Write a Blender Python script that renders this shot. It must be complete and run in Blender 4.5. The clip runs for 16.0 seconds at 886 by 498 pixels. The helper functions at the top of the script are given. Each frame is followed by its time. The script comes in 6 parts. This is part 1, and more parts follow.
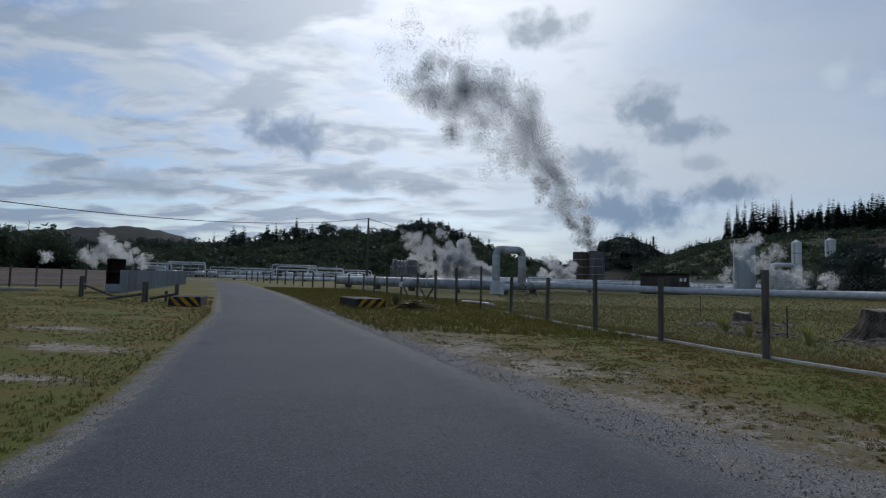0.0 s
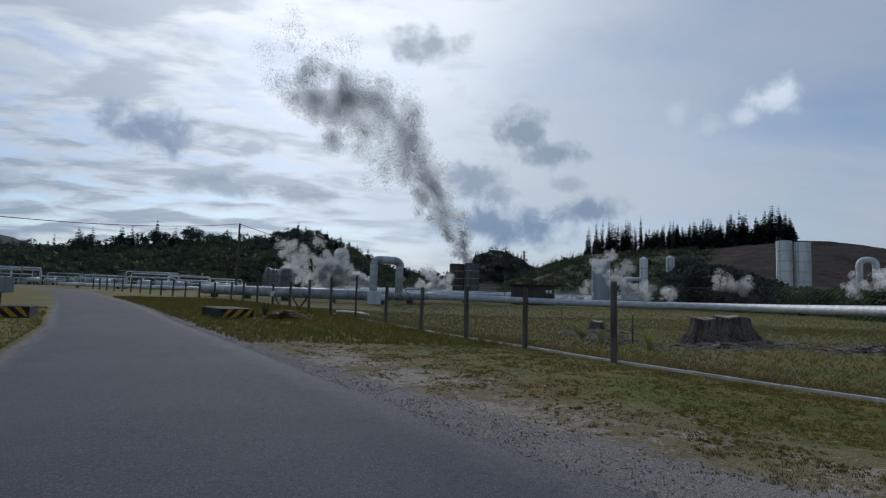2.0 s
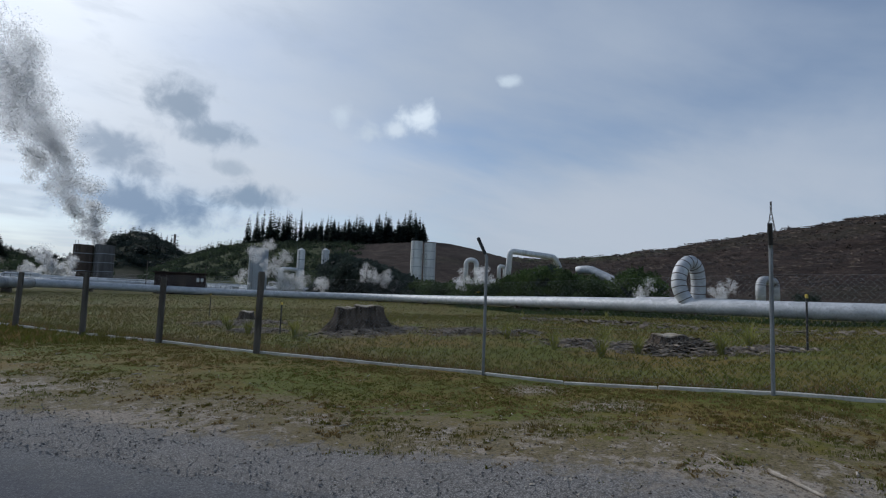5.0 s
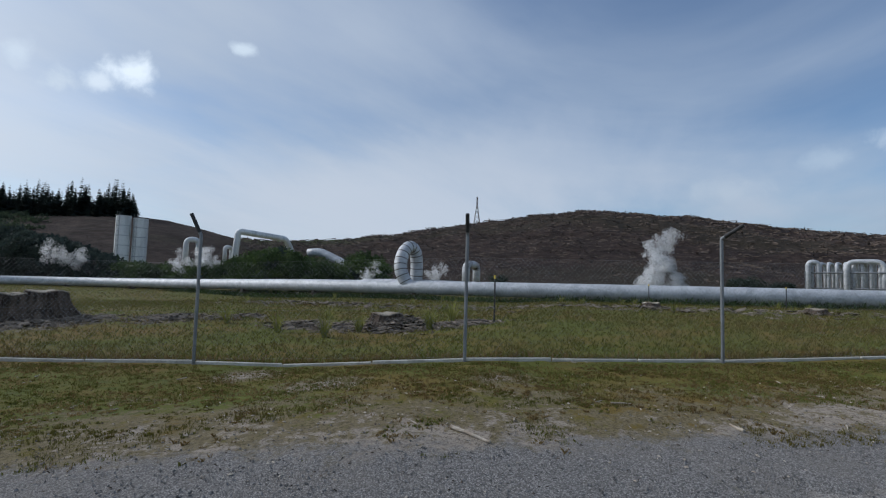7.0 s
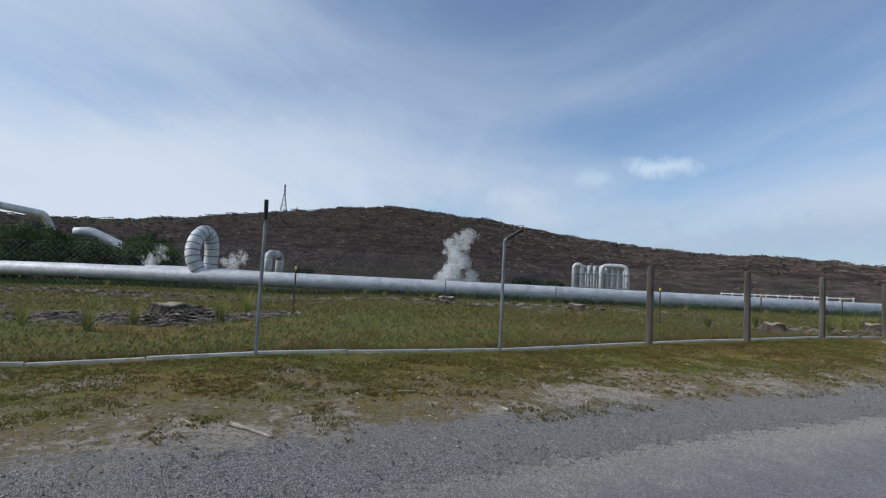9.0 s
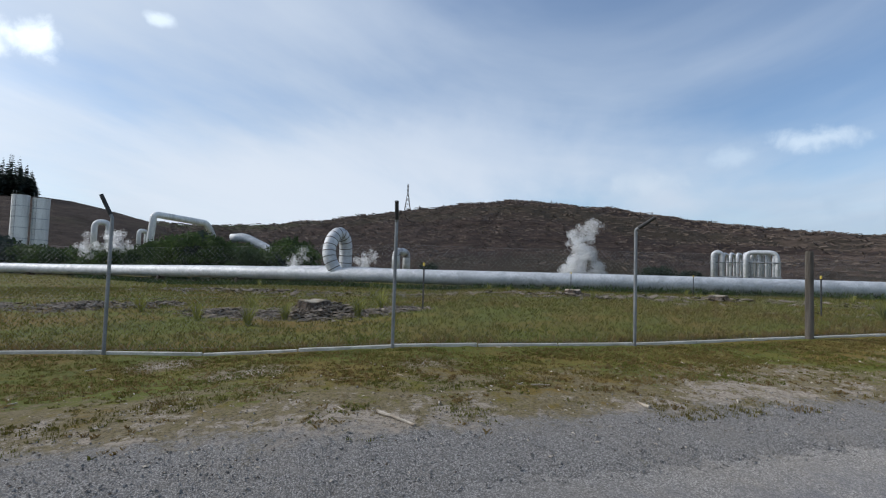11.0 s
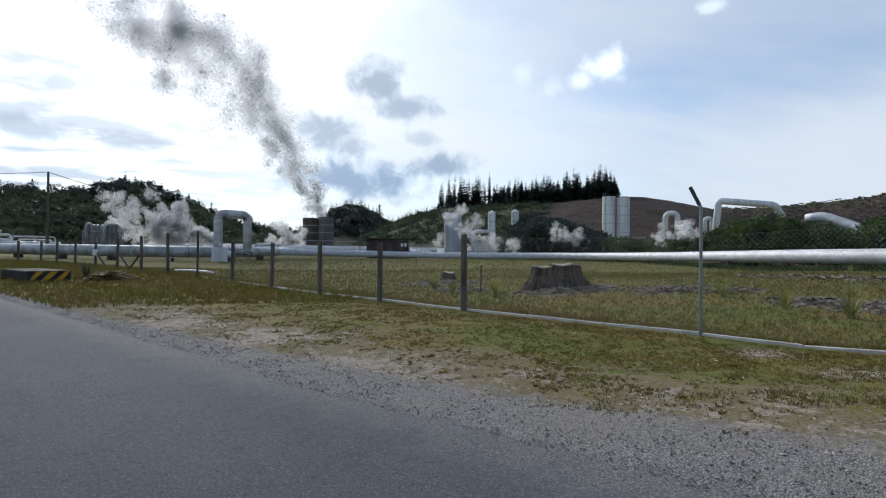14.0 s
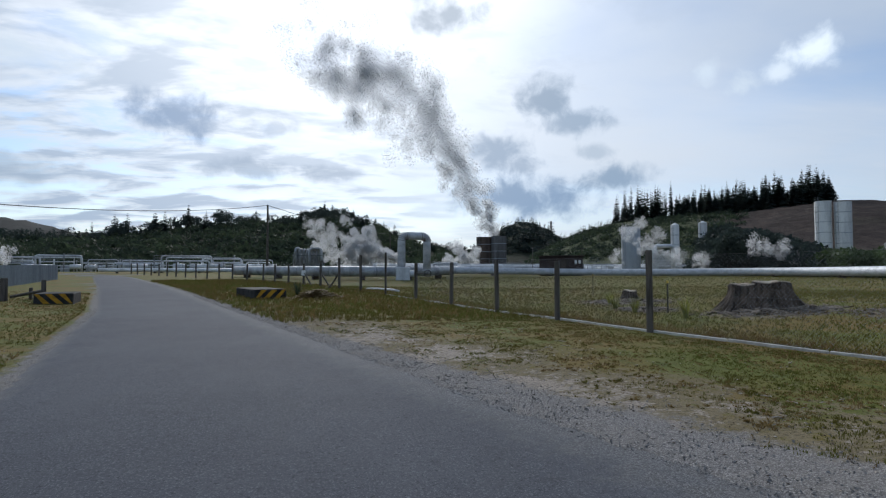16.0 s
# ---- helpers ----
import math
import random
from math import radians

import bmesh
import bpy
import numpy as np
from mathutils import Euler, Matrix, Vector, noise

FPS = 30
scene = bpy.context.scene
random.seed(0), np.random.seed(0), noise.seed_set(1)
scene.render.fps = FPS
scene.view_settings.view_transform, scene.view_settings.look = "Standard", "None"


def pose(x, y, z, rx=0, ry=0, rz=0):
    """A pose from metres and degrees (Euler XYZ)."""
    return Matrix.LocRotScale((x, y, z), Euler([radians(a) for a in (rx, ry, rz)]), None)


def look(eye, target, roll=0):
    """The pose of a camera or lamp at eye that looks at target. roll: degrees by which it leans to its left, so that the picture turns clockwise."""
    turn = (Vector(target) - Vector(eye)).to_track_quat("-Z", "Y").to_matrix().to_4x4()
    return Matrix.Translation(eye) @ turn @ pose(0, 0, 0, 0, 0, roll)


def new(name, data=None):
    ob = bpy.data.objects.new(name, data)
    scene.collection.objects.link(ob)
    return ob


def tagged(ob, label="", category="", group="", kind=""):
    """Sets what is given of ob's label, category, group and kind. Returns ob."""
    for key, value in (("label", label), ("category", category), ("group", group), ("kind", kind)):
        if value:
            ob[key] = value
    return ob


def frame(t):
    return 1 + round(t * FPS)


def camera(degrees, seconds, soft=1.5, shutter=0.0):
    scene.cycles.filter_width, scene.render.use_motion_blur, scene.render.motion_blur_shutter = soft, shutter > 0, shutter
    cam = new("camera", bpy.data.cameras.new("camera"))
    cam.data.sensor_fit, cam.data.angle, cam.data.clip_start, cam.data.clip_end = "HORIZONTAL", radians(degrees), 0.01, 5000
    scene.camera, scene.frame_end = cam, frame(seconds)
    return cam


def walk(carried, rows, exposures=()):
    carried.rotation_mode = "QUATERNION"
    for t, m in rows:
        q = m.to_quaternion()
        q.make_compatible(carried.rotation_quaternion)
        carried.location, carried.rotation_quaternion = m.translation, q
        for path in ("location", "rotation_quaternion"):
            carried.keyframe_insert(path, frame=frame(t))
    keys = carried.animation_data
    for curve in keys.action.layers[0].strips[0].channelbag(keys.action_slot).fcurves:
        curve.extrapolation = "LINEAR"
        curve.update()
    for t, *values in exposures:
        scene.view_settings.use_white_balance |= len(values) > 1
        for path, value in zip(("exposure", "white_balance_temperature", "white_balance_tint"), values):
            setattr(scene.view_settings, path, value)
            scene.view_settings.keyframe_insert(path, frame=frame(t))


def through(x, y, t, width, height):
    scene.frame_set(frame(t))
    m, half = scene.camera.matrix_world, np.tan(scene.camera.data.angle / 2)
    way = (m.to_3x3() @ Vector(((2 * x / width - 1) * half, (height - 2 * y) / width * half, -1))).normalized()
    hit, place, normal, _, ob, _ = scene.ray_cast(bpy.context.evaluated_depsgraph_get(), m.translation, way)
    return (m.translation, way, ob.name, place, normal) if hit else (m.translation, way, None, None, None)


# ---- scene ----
cam = camera(79.09, 16.0, soft=1.2)
PATH = [
    (0.0, 0.003, -0.013, 1.484, 3.55, -1.41, 1.87),
    (0.5, 0.029, 0.006, 1.476, 3.84, -1.87, 0.77),
    (1.0, 0.064, 0.008, 1.467, 4.19, -1.50, -2.23),
    (1.5, 0.115, 0.010, 1.457, 4.66, -1.59, -7.00),
    (2.0, 0.149, 0.043, 1.450, 5.04, -1.77, -11.00),
    (2.5, 0.179, 0.064, 1.449, 5.20, -1.77, -14.71),
    (3.0, 0.205, 0.073, 1.458, 5.26, -1.87, -18.77),
    (5.5, 0.423, 0.007, 1.472, 5.13, -2.14, -53.12),
    (6.0, 0.460, -0.007, 1.467, 4.98, -2.04, -59.51),
    (6.5, 0.503, -0.046, 1.462, 4.63, -1.92, -67.42),
    (7.0, 0.515, -0.085, 1.455, 4.30, -1.59, -74.30),
    (7.5, 0.521, -0.141, 1.451, 4.45, -2.02, -84.04),
    (8.0, 0.519, -0.193, 1.451, 4.56, -1.66, -92.02),
    (10.5, 0.485, -0.186, 1.449, 4.28, -3.31, -95.54),
    (11.0, 0.464, -0.119, 1.450, 3.17, -1.75, -81.76),
    (11.5, 0.446, -0.072, 1.443, 2.26, -1.63, -71.41),
    (12.0, 0.403, -0.023, 1.442, 1.56, -1.38, -63.21),
    (12.5, 0.356, 0.010, 1.441, 1.10, -1.30, -54.37),
    (13.0, 0.324, 0.067, 1.444, 0.67, -0.97, -45.28),
    (13.5, 0.266, 0.100, 1.450, 0.48, -0.53, -34.59),
    (14.0, 0.208, 0.125, 1.448, 0.44, -0.59, -26.28),
    (14.5, 0.154, 0.146, 1.442, 0.35, -1.84, -19.03),
    (15.0, 0.114, 0.161, 1.443, 0.43, -1.26, -12.97),
    (15.5, 0.107, 0.165, 1.456, 1.07, -1.19, -9.76),
    (16.0, 0.100, 0.160, 1.474, 2.23, 0.10, -8.07),
]
walk(cam, [(t, pose(x, y, z, 90 + pitch, roll, yaw)) for t, x, y, z, pitch, roll, yaw in PATH],
     exposures=[(0.0, -0.75, 6000, 10), (3.0, -0.7, 6000, 10), (5.5, -0.52, 6080, 10), (7.0, -0.37, 6060, 10), (8.0, -0.26, 6080, 10), (10.5, 0.03, 6280, 10), (12.5, 0.03, 6350, 10), (14.0, 0.02, 6300, 10), (16.0, -0.25, 6100, 10)])

# ---------------------------------------------------------------- world and sun
SUN_AZ, SUN_EL = -4.0, 33.0          # bearing clockwise from +y, height, degrees


def bearing(az, el=0.0):
    a, e = radians(az), radians(el)
    return Vector((math.sin(a) * math.cos(e), math.cos(a) * math.cos(e), math.sin(e)))


class Nodes:
    """A small writer for node trees."""

    def __init__(self, tree):
        self.tree, self.n, self.l = tree, tree.nodes, tree.links

    def put(self, socket, value):
        if value is None:
            return
        if isinstance(value, bpy.types.NodeSocket):
            self.l.new(value, socket)
        elif isinstance(value, (tuple, list)) and len(value) == 3 and socket.type == "RGBA":
            socket.default_value = (*value, 1)
        else:
            socket.default_value = value

    def math(self, op, a, b=None, clamp=False):
        m = self.n.new("ShaderNodeMath")
        m.operation, m.use_clamp = op, clamp
        self.put(m.inputs[0], a), self.put(m.inputs[1], b)
        return m.outputs[0]

    def vec(self, op, a, b=None):
        m = self.n.new("ShaderNodeVectorMath")
        m.operation = op
        self.put(m.inputs[0], a), self.put(m.inputs[1], b)
        return m.outputs["Value" if op in ("DOT_PRODUCT", "LENGTH", "DISTANCE") else "Vector"]

    def mix(self, fac, a, b, blend="MIX"):
        m = self.n.new("ShaderNodeMix")
        m.data_type, m.blend_type = "RGBA", blend
        self.put(m.inputs[0], fac), self.put(m.inputs[6], a), self.put(m.inputs[7], b)
        return m.outputs[2]

    def noise(self, vector, scale, detail=4.0, rough=0.55, distort=0.0):
        m = self.n.new("ShaderNodeTexNoise")
        self.put(m.inputs["Vector"], vector)
        self.put(m.inputs["Scale"], scale), self.put(m.inputs["Detail"], detail)
        self.put(m.inputs["Roughness"], rough), self.put(m.inputs["Distortion"], distort)
        return m.outputs["Fac"]

    def step(self, value, lo, hi):
        m = self.n.new("ShaderNodeMapRange")
        m.interpolation_type = "SMOOTHSTEP"
        self.put(m.inputs[0], value)
        m.inputs[1].default_value, m.inputs[2].default_value = lo, hi
        return m.outputs[0]

    def scaled(self, vector, x, y, z, ox=0, oy=0, oz=0, rz=0):
        m = self.n.new("ShaderNodeMapping")
        self.put(m.inputs[0], vector)
        m.inputs["Scale"].default_value, m.inputs["Location"].default_value = (x, y, z), (ox, oy, oz)
        m.inputs["Rotation"].default_value = (0, 0, radians(rz))
        return m.outputs[0]


world = bpy.data.worlds.new("sky")
scene.world = world
world.use_nodes = True
k = Nodes(world.node_tree)
k.n.clear()
w_out, w_bg = k.n.new("ShaderNodeOutputWorld"), k.n.new("ShaderNodeBackground")
k.l.new(w_bg.outputs[0], w_out.inputs[0])
sky = k.n.new("ShaderNodeTexSky")
sky.sky_type, sky.sun_disc = "NISHITA", False
sky.sun_elevation, sky.sun_rotation = radians(SUN_EL), radians(SUN_AZ)
sky.air_density, sky.dust_density, sky.ozone_density = 1.0, 0.6, 1.5
clear = k.mix(1.0, sky.outputs[0], (0.122, 0.130, 0.138), "MULTIPLY")
way = k.n.new("ShaderNodeTexCoord").outputs["Generated"]
split = k.n.new("ShaderNodeSeparateXYZ")
k.put(split.inputs[0], way)
up = k.math("MAXIMUM", split.outputs[2], 0.0)
flat = k.n.new("ShaderNodeCombineXYZ")
low = k.math("ADD", up, 0.12)
k.put(flat.inputs[0], k.math("DIVIDE", split.outputs[0], low))
k.put(flat.inputs[1], k.math("DIVIDE", split.outputs[1], low))
plane = flat.outputs[0]
toward = k.vec("DOT_PRODUCT", way, tuple(bearing(SUN_AZ, SUN_EL)))
glow = k.math("POWER", k.math("MAXIMUM", toward, 0.0), 9.0)          # forward scatter in thin cloud
glow2 = k.math("POWER", k.math("MAXIMUM", toward, 0.0), 2.0)
# thin high veil, streaked, thicker round the sun
leftward = k.step(k.vec("DOT_PRODUCT", way, tuple(bearing(-62))), 0.18, 0.62)
veil = k.noise(k.scaled(plane, 0.75, 1.15, 1, 0.3, 0.1, 0, 55), 0.42, 7.0, 0.52, 0.5)
away = k.math("SUBTRACT", 1.0, k.step(toward, 0.15, 0.8))
veil = k.math("ADD", veil, k.math("MULTIPLY", away, 0.10))
veil = k.math("SUBTRACT", veil, k.math("MULTIPLY", leftward, 0.30))
veil = k.step(k.math("ADD", veil, k.math("MULTIPLY", glow2, 0.32)), 0.43, 0.78)
veil = k.math("MAXIMUM", veil, k.math("MULTIPLY", k.step(k.math("SUBTRACT", 0.16, up), -0.06, 0.16), k.math("SUBTRACT", 1.0, k.math("MULTIPLY", k.math("MAXIMUM", leftward, away), 0.6))))
white = k.mix(glow, (0.60, 0.68, 0.78), (1.75, 1.77, 1.77))
col = k.mix(k.math("MULTIPLY", veil, 0.93), clear, white)
# broken lower cloud left of the sun: rows of small cumulus with blue gaps and grey-blue bases
puffs = k.noise(k.scaled(plane, 0.9, 1.5, 1, 2.7, 0.4, 0, -18), 1.9, 9.0, 0.6, 0.35)
lower = k.noise(k.scaled(plane, 0.9, 1.5, 1, 2.7, 0.47, 0, -18), 1.9, 5.0, 0.55, 0.35)
cover = k.math("MULTIPLY", k.step(puffs, 0.39, 0.55), leftward)
col = k.mix(k.math("MULTIPLY", cover, 0.9), col, k.mix(glow, (0.64, 0.71, 0.79), (1.75, 1.76, 1.75)))
base = k.math("MULTIPLY", k.step(lower, 0.47, 0.61), leftward)
col = k.mix(k.math("MULTIPLY", base, 0.8), col, k.mix(glow, (0.34, 0.46, 0.62), (1.0, 1.06, 1.14)))
# fine mackerel texture in the bright veil round the sun
ripple = k.step(k.noise(k.scaled(plane, 1.0, 1.4, 1, 7.1, 3.3, 0, 20), 3.4, 7.0, 0.62, 0.3), 0.5, 0.72)
col = k.mix(k.math("MULTIPLY", k.math("MULTIPLY", ripple, k.step(toward, 0.70, 0.92)), 0.28), col, (0.62, 0.70, 0.80))
# pale banks of high cloud: bearing, height, half width, half height in degrees, colour, density
streak = k.noise(k.scaled(plane, 0.55, 1.3, 1, 1.3, 5.1, 0, 38), 0.8, 8.0, 0.58, 0.3)
for az, el, wide, tall, tone, dens in ((30, 12, 18, 8, (0.95, 0.99, 1.03), 0.5), (66, 8, 26, 7, (0.74, 0.80, 0.88), 0.85), (86, 13, 16, 5, (0.66, 0.73, 0.83), 0.6), (60, 26, 14, 4, (0.6, 0.68, 0.8), 0.4), (122, 3, 26, 5, (0.40, 0.49, 0.62), 0.6)):
    mid = bearing(az, el)
    right = bearing(az + 90)
    top = right.cross(mid)
    off = k.vec("SUBTRACT", way, tuple(mid))
    u = k.math("DIVIDE", k.vec("DOT_PRODUCT", off, tuple(right)), math.sin(radians(wide)))
    v = k.math("DIVIDE", k.vec("DOT_PRODUCT", off, tuple(top)), math.sin(radians(tall)))
    d = k.math("SQRT", k.math("ADD", k.math("MULTIPLY", u, u), k.math("MULTIPLY", v, v)))
    d = k.math("ADD", d, k.math("MULTIPLY", k.math("SUBTRACT", streak, 0.5), 2.2))
    body = k.math("MULTIPLY", k.step(k.math("SUBTRACT", 1.0, d), -0.5, 0.8), dens)
    body = k.math("MULTIPLY", body, k.step(k.vec("DOT_PRODUCT", way, tuple(mid)), 0.3, 0.6))
    col = k.mix(body, col, tone)
# single clouds: bearing, height, half width, half height in degrees, colour, density
for az, el, wide, tall, tone, dens in (
        (-18.5, 14.6, 3.4, 1.8, (0.25, 0.37, 0.56), 0.95), (-33, 8.5, 6, 1.2, (0.42, 0.50, 0.60), 0.6),
        (-39, 13, 6, 1.6, (0.86, 0.90, 0.95), 0.85), (-31, 18, 5, 1.2, (0.85, 0.9, 0.95), 0.7),
        (-12, 10.2, 4, 1.0, (0.36, 0.45, 0.58), 0.75), (-9, 14.2, 2.4, 0.8, (0.42, 0.50, 0.62), 0.6), (-4, 10.0, 3, 0.8, (0.40, 0.48, 0.6), 0.6),
        (8.3, 25.8, 3.6, 1.5, (0.40, 0.48, 0.58), 0.9), (18.8, 17.6, 3.0, 1.5, (0.33, 0.42, 0.54), 0.95),
        (22.2, 15.1, 3.4, 1.1, (0.36, 0.45, 0.57), 0.9), (14.2, 12.4, 2.8, 1.9, (0.36, 0.45, 0.58), 0.9), (16.4, 10.9, 1.8, 0.9, (0.4, 0.48, 0.6), 0.8),
        (16.5, 7.6, 6.5, 2.0, (0.27, 0.38, 0.54), 0.95), (25.5, 9.3, 3.2, 1.2, (0.30, 0.40, 0.53), 0.9), (24, 12, 1.6, 0.7, (0.5, 0.57, 0.66), 0.7),
        (43.2, 18.7, 1.9, 1.3, (1.15, 1.17, 1.2), 1.0), (40.4, 17.4, 1.4, 1.0, (1.0, 1.03, 1.08), 0.95),
        (38.0, 17.0, 1.5, 0.9, (0.9, 0.94, 0.98), 0.8), (34.6, 18.4, 1.0, 1.1, (0.95, 1.0, 1.05), 0.6), (52.5, 22.7, 1.1, 0.6, (0.95, 1.0, 1.05), 0.8),
        (116.5, 13.2, 3.2, 0.9, (0.70, 0.77, 0.86), 0.85), (110, 12.2, 1.8, 0.8, (0.62, 0.70, 0.80), 0.6),
        (102, 10.2, 2.8, 1.2, (0.68, 0.72, 0.78), 0.55), (127, 6.5, 9, 1.4, (0.46, 0.55, 0.66), 0.6)):
    mid = bearing(az, el)
    right = bearing(az + 90)
    top = right.cross(mid)
    off = k.vec("SUBTRACT", way, tuple(mid))
    u = k.math("DIVIDE", k.vec("DOT_PRODUCT", off, tuple(right)), math.sin(radians(wide)))
    v = k.math("DIVIDE", k.vec("DOT_PRODUCT", off, tuple(top)), math.sin(radians(tall)))
    d = k.math("SQRT", k.math("ADD", k.math("MULTIPLY", u, u), k.math("MULTIPLY", v, v)))
    lump = k.math("MULTIPLY", k.math("SUBTRACT", k.noise(way, 23.0, 6.0, 0.56, 0.25), 0.5), 2.9)
    body = k.math("MULTIPLY", k.step(k.math("SUBTRACT", 1.0, k.math("ADD", d, lump)), -0.50, 0.80), dens)
    body = k.math("MULTIPLY", body, k.step(toward, -1.2, -0.9))
    col = k.mix(body, col, k.mix(k.math("MULTIPLY", glow, 0.5), (0.95 * tone[0], 1.02 * tone[1], 1.06 * tone[2]), (1, 1, 1)))
k.put(w_bg.inputs[0], col)
w_bg.inputs[1].default_value = 1.0

sun_data = bpy.data.lights.new("sun", "SUN")
sun_data.energy, sun_data.angle, sun_data.color = 3.4, radians(11.0), (1.0, 0.95, 0.88)
new("sun", sun_data).matrix_world = look(bearing(SUN_AZ, SUN_EL) * 50, (0, 0, 0))

# ---------------------------------------------------------------- materials


def material(name, rough=0.8, metal=0.0):
    m = bpy.data.materials.new(name)
    m.use_nodes = True
    kk = Nodes(m.node_tree)
    b = m.node_tree.nodes["Principled BSDF"]
    b.inputs["Roughness"].default_value, b.inputs["Metallic"].default_value = rough, metal
    b.inputs["Specular IOR Level"].default_value = 0.12 if rough > 0.7 else 0.5
    b.inputs["Diffuse Roughness"].default_value = 0.25 if rough > 0.7 else 0.0
    return m, kk, b


def coords(kk, object_space=False):
    if object_space:
        return kk.n.new("ShaderNodeTexCoord").outputs["Object"]
    return kk.n.new("ShaderNodeNewGeometry").outputs["Position"]


def bump(kk, b, height, strength, distance=0.01):
    m = kk.n.new("ShaderNodeBump")
    m.inputs["Strength"].default_value, m.inputs["Distance"].default_value = strength, distance
    kk.put(m.inputs["Height"], height)
    kk.put(b.inputs["Normal"], m.outputs[0])


def plain(name, light, dark, scale=3.0, rough=0.8, metal=0.0, fine=40.0, relief=0.3, streak=1.0, lo=0.38, hi=0.66, distance=0.01):
    """A surface that wanders between two colours at two scales, with a fine relief."""
    m, kk, b = material(name, rough, metal)
    p = coords(kk)
    big = kk.step(kk.noise(kk.scaled(p, 1, 1, streak), scale, 6.0, 0.6, 0.4), lo, hi)
    small = kk.noise(p, fine, 4.0, 0.6)
    c = kk.mix(big, light, dark)
    c = kk.mix(kk.math("MULTIPLY", kk.step(small, 0.42, 0.7), 0.35), c, tuple(0.55 * v for v in dark))
    kk.put(b.inputs["Base Color"], c)
    kk.put(b.inputs["Roughness"], kk.math("ADD", kk.math("MULTIPLY", small, 0.25), rough - 0.12))
    bump(kk, b, small, relief, distance)
    return m


M_TIMBER = plain("weathered_timber", (0.14, 0.125, 0.11), (0.065, 0.058, 0.05), 9, 0.9, streak=0.12, fine=60)
M_GALV = plain("galvanised_steel", (0.24, 0.255, 0.27), (0.15, 0.16, 0.17), 7, 0.5, 0.4, streak=0.3)
M_CLAD = plain("aluminium_cladding", (0.54, 0.56, 0.59), (0.38, 0.40, 0.43), 1.3, 0.6, 0.15, fine=9, relief=0.15, streak=2.0)
M_CLAD_DARK = plain("stained_cladding", (0.40, 0.42, 0.44), (0.20, 0.21, 0.22), 0.9, 0.5, 0.3, fine=9, relief=0.15)
M_WHITE = plain("white_painted_steel", (0.68, 0.70, 0.71), (0.46, 0.475, 0.49), 0.8, 0.55, fine=8, relief=0.1, streak=0.15)
M_RUST = plain("rusty_steel", (0.11, 0.085, 0.07), (0.055, 0.043, 0.037), 0.7, 0.85, fine=6, streak=0.2)
M_GREYTANK = plain("grey_steel_tank", (0.34, 0.38, 0.42), (0.23, 0.27, 0.31), 0.5, 0.6, fine=6, streak=0.15)
M_DARKTANK = plain("dark_steel_tank", (0.15, 0.15, 0.155), (0.075, 0.072, 0.07), 0.5, 0.75, fine=6, streak=0.15)
M_CONCRETE = plain("pale_concrete", (0.60, 0.58, 0.53), (0.42, 0.40, 0.36), 3, 0.9, fine=30)
M_DARKBLOCK = plain("near_black_concrete", (0.045, 0.045, 0.045), (0.02, 0.02, 0.02), 4, 0.85, fine=30)
M_YELLOW = plain("hazard_yellow_paint", (0.55, 0.30, 0.03), (0.34, 0.18, 0.025), 6, 0.75, fine=30)
M_BLACK = plain("black_plastic", (0.022, 0.022, 0.024), (0.012, 0.012, 0.013), 6, 0.6, fine=30)
M_CAPYEL = plain("yellow_cap_plastic", (0.6, 0.45, 0.05), (0.5, 0.35, 0.05), 6, 0.6, fine=30)
M_SHED = plain("dark_brown_cladding", (0.05, 0.036, 0.033), (0.028, 0.02, 0.019), 1.4, 0.75, fine=8)
M_GREYWALL = plain("grey_corrugated_sheet", (0.42, 0.45, 0.48), (0.28, 0.305, 0.33), 0.8, 0.6, 0.2, fine=8, streak=0.15)
M_BARK = plain("old_bark", (0.125, 0.098, 0.078), (0.032, 0.025, 0.020), 7, 0.95, fine=28, relief=0.8, streak=0.2, distance=0.03)
M_CUT = plain("sawn_wood_top", (0.42, 0.37, 0.30), (0.22, 0.18, 0.14), 5, 0.9, fine=40)
M_CHIP = plain("bark_chips", (0.26, 0.22, 0.18), (0.08, 0.065, 0.05), 3.5, 0.95, fine=25)
M_STICK = plain("bleached_stick", (0.50, 0.45, 0.38), (0.30, 0.25, 0.20), 9, 0.9, fine=60)
M_STONE = plain("gravel_stone", (0.27, 0.262, 0.255), (0.10, 0.098, 0.096), 11, 0.9, fine=60)
M_SLASH = plain("weathered_slash", (0.16, 0.13, 0.11), (0.06, 0.047, 0.04), 0.6, 0.95, fine=5)
M_WIRE = plain("galvanised_wire", (0.34, 0.345, 0.35), (0.25, 0.255, 0.26), 9, 0.5, 0.4)
M_CABLE = plain("black_cable", (0.03, 0.03, 0.032), (0.02, 0.02, 0.022), 3, 0.7)
M_REDSOIL = plain("bare_red_soil", (0.12, 0.085, 0.068), (0.06, 0.045, 0.036), 0.25, 0.95, fine=2)


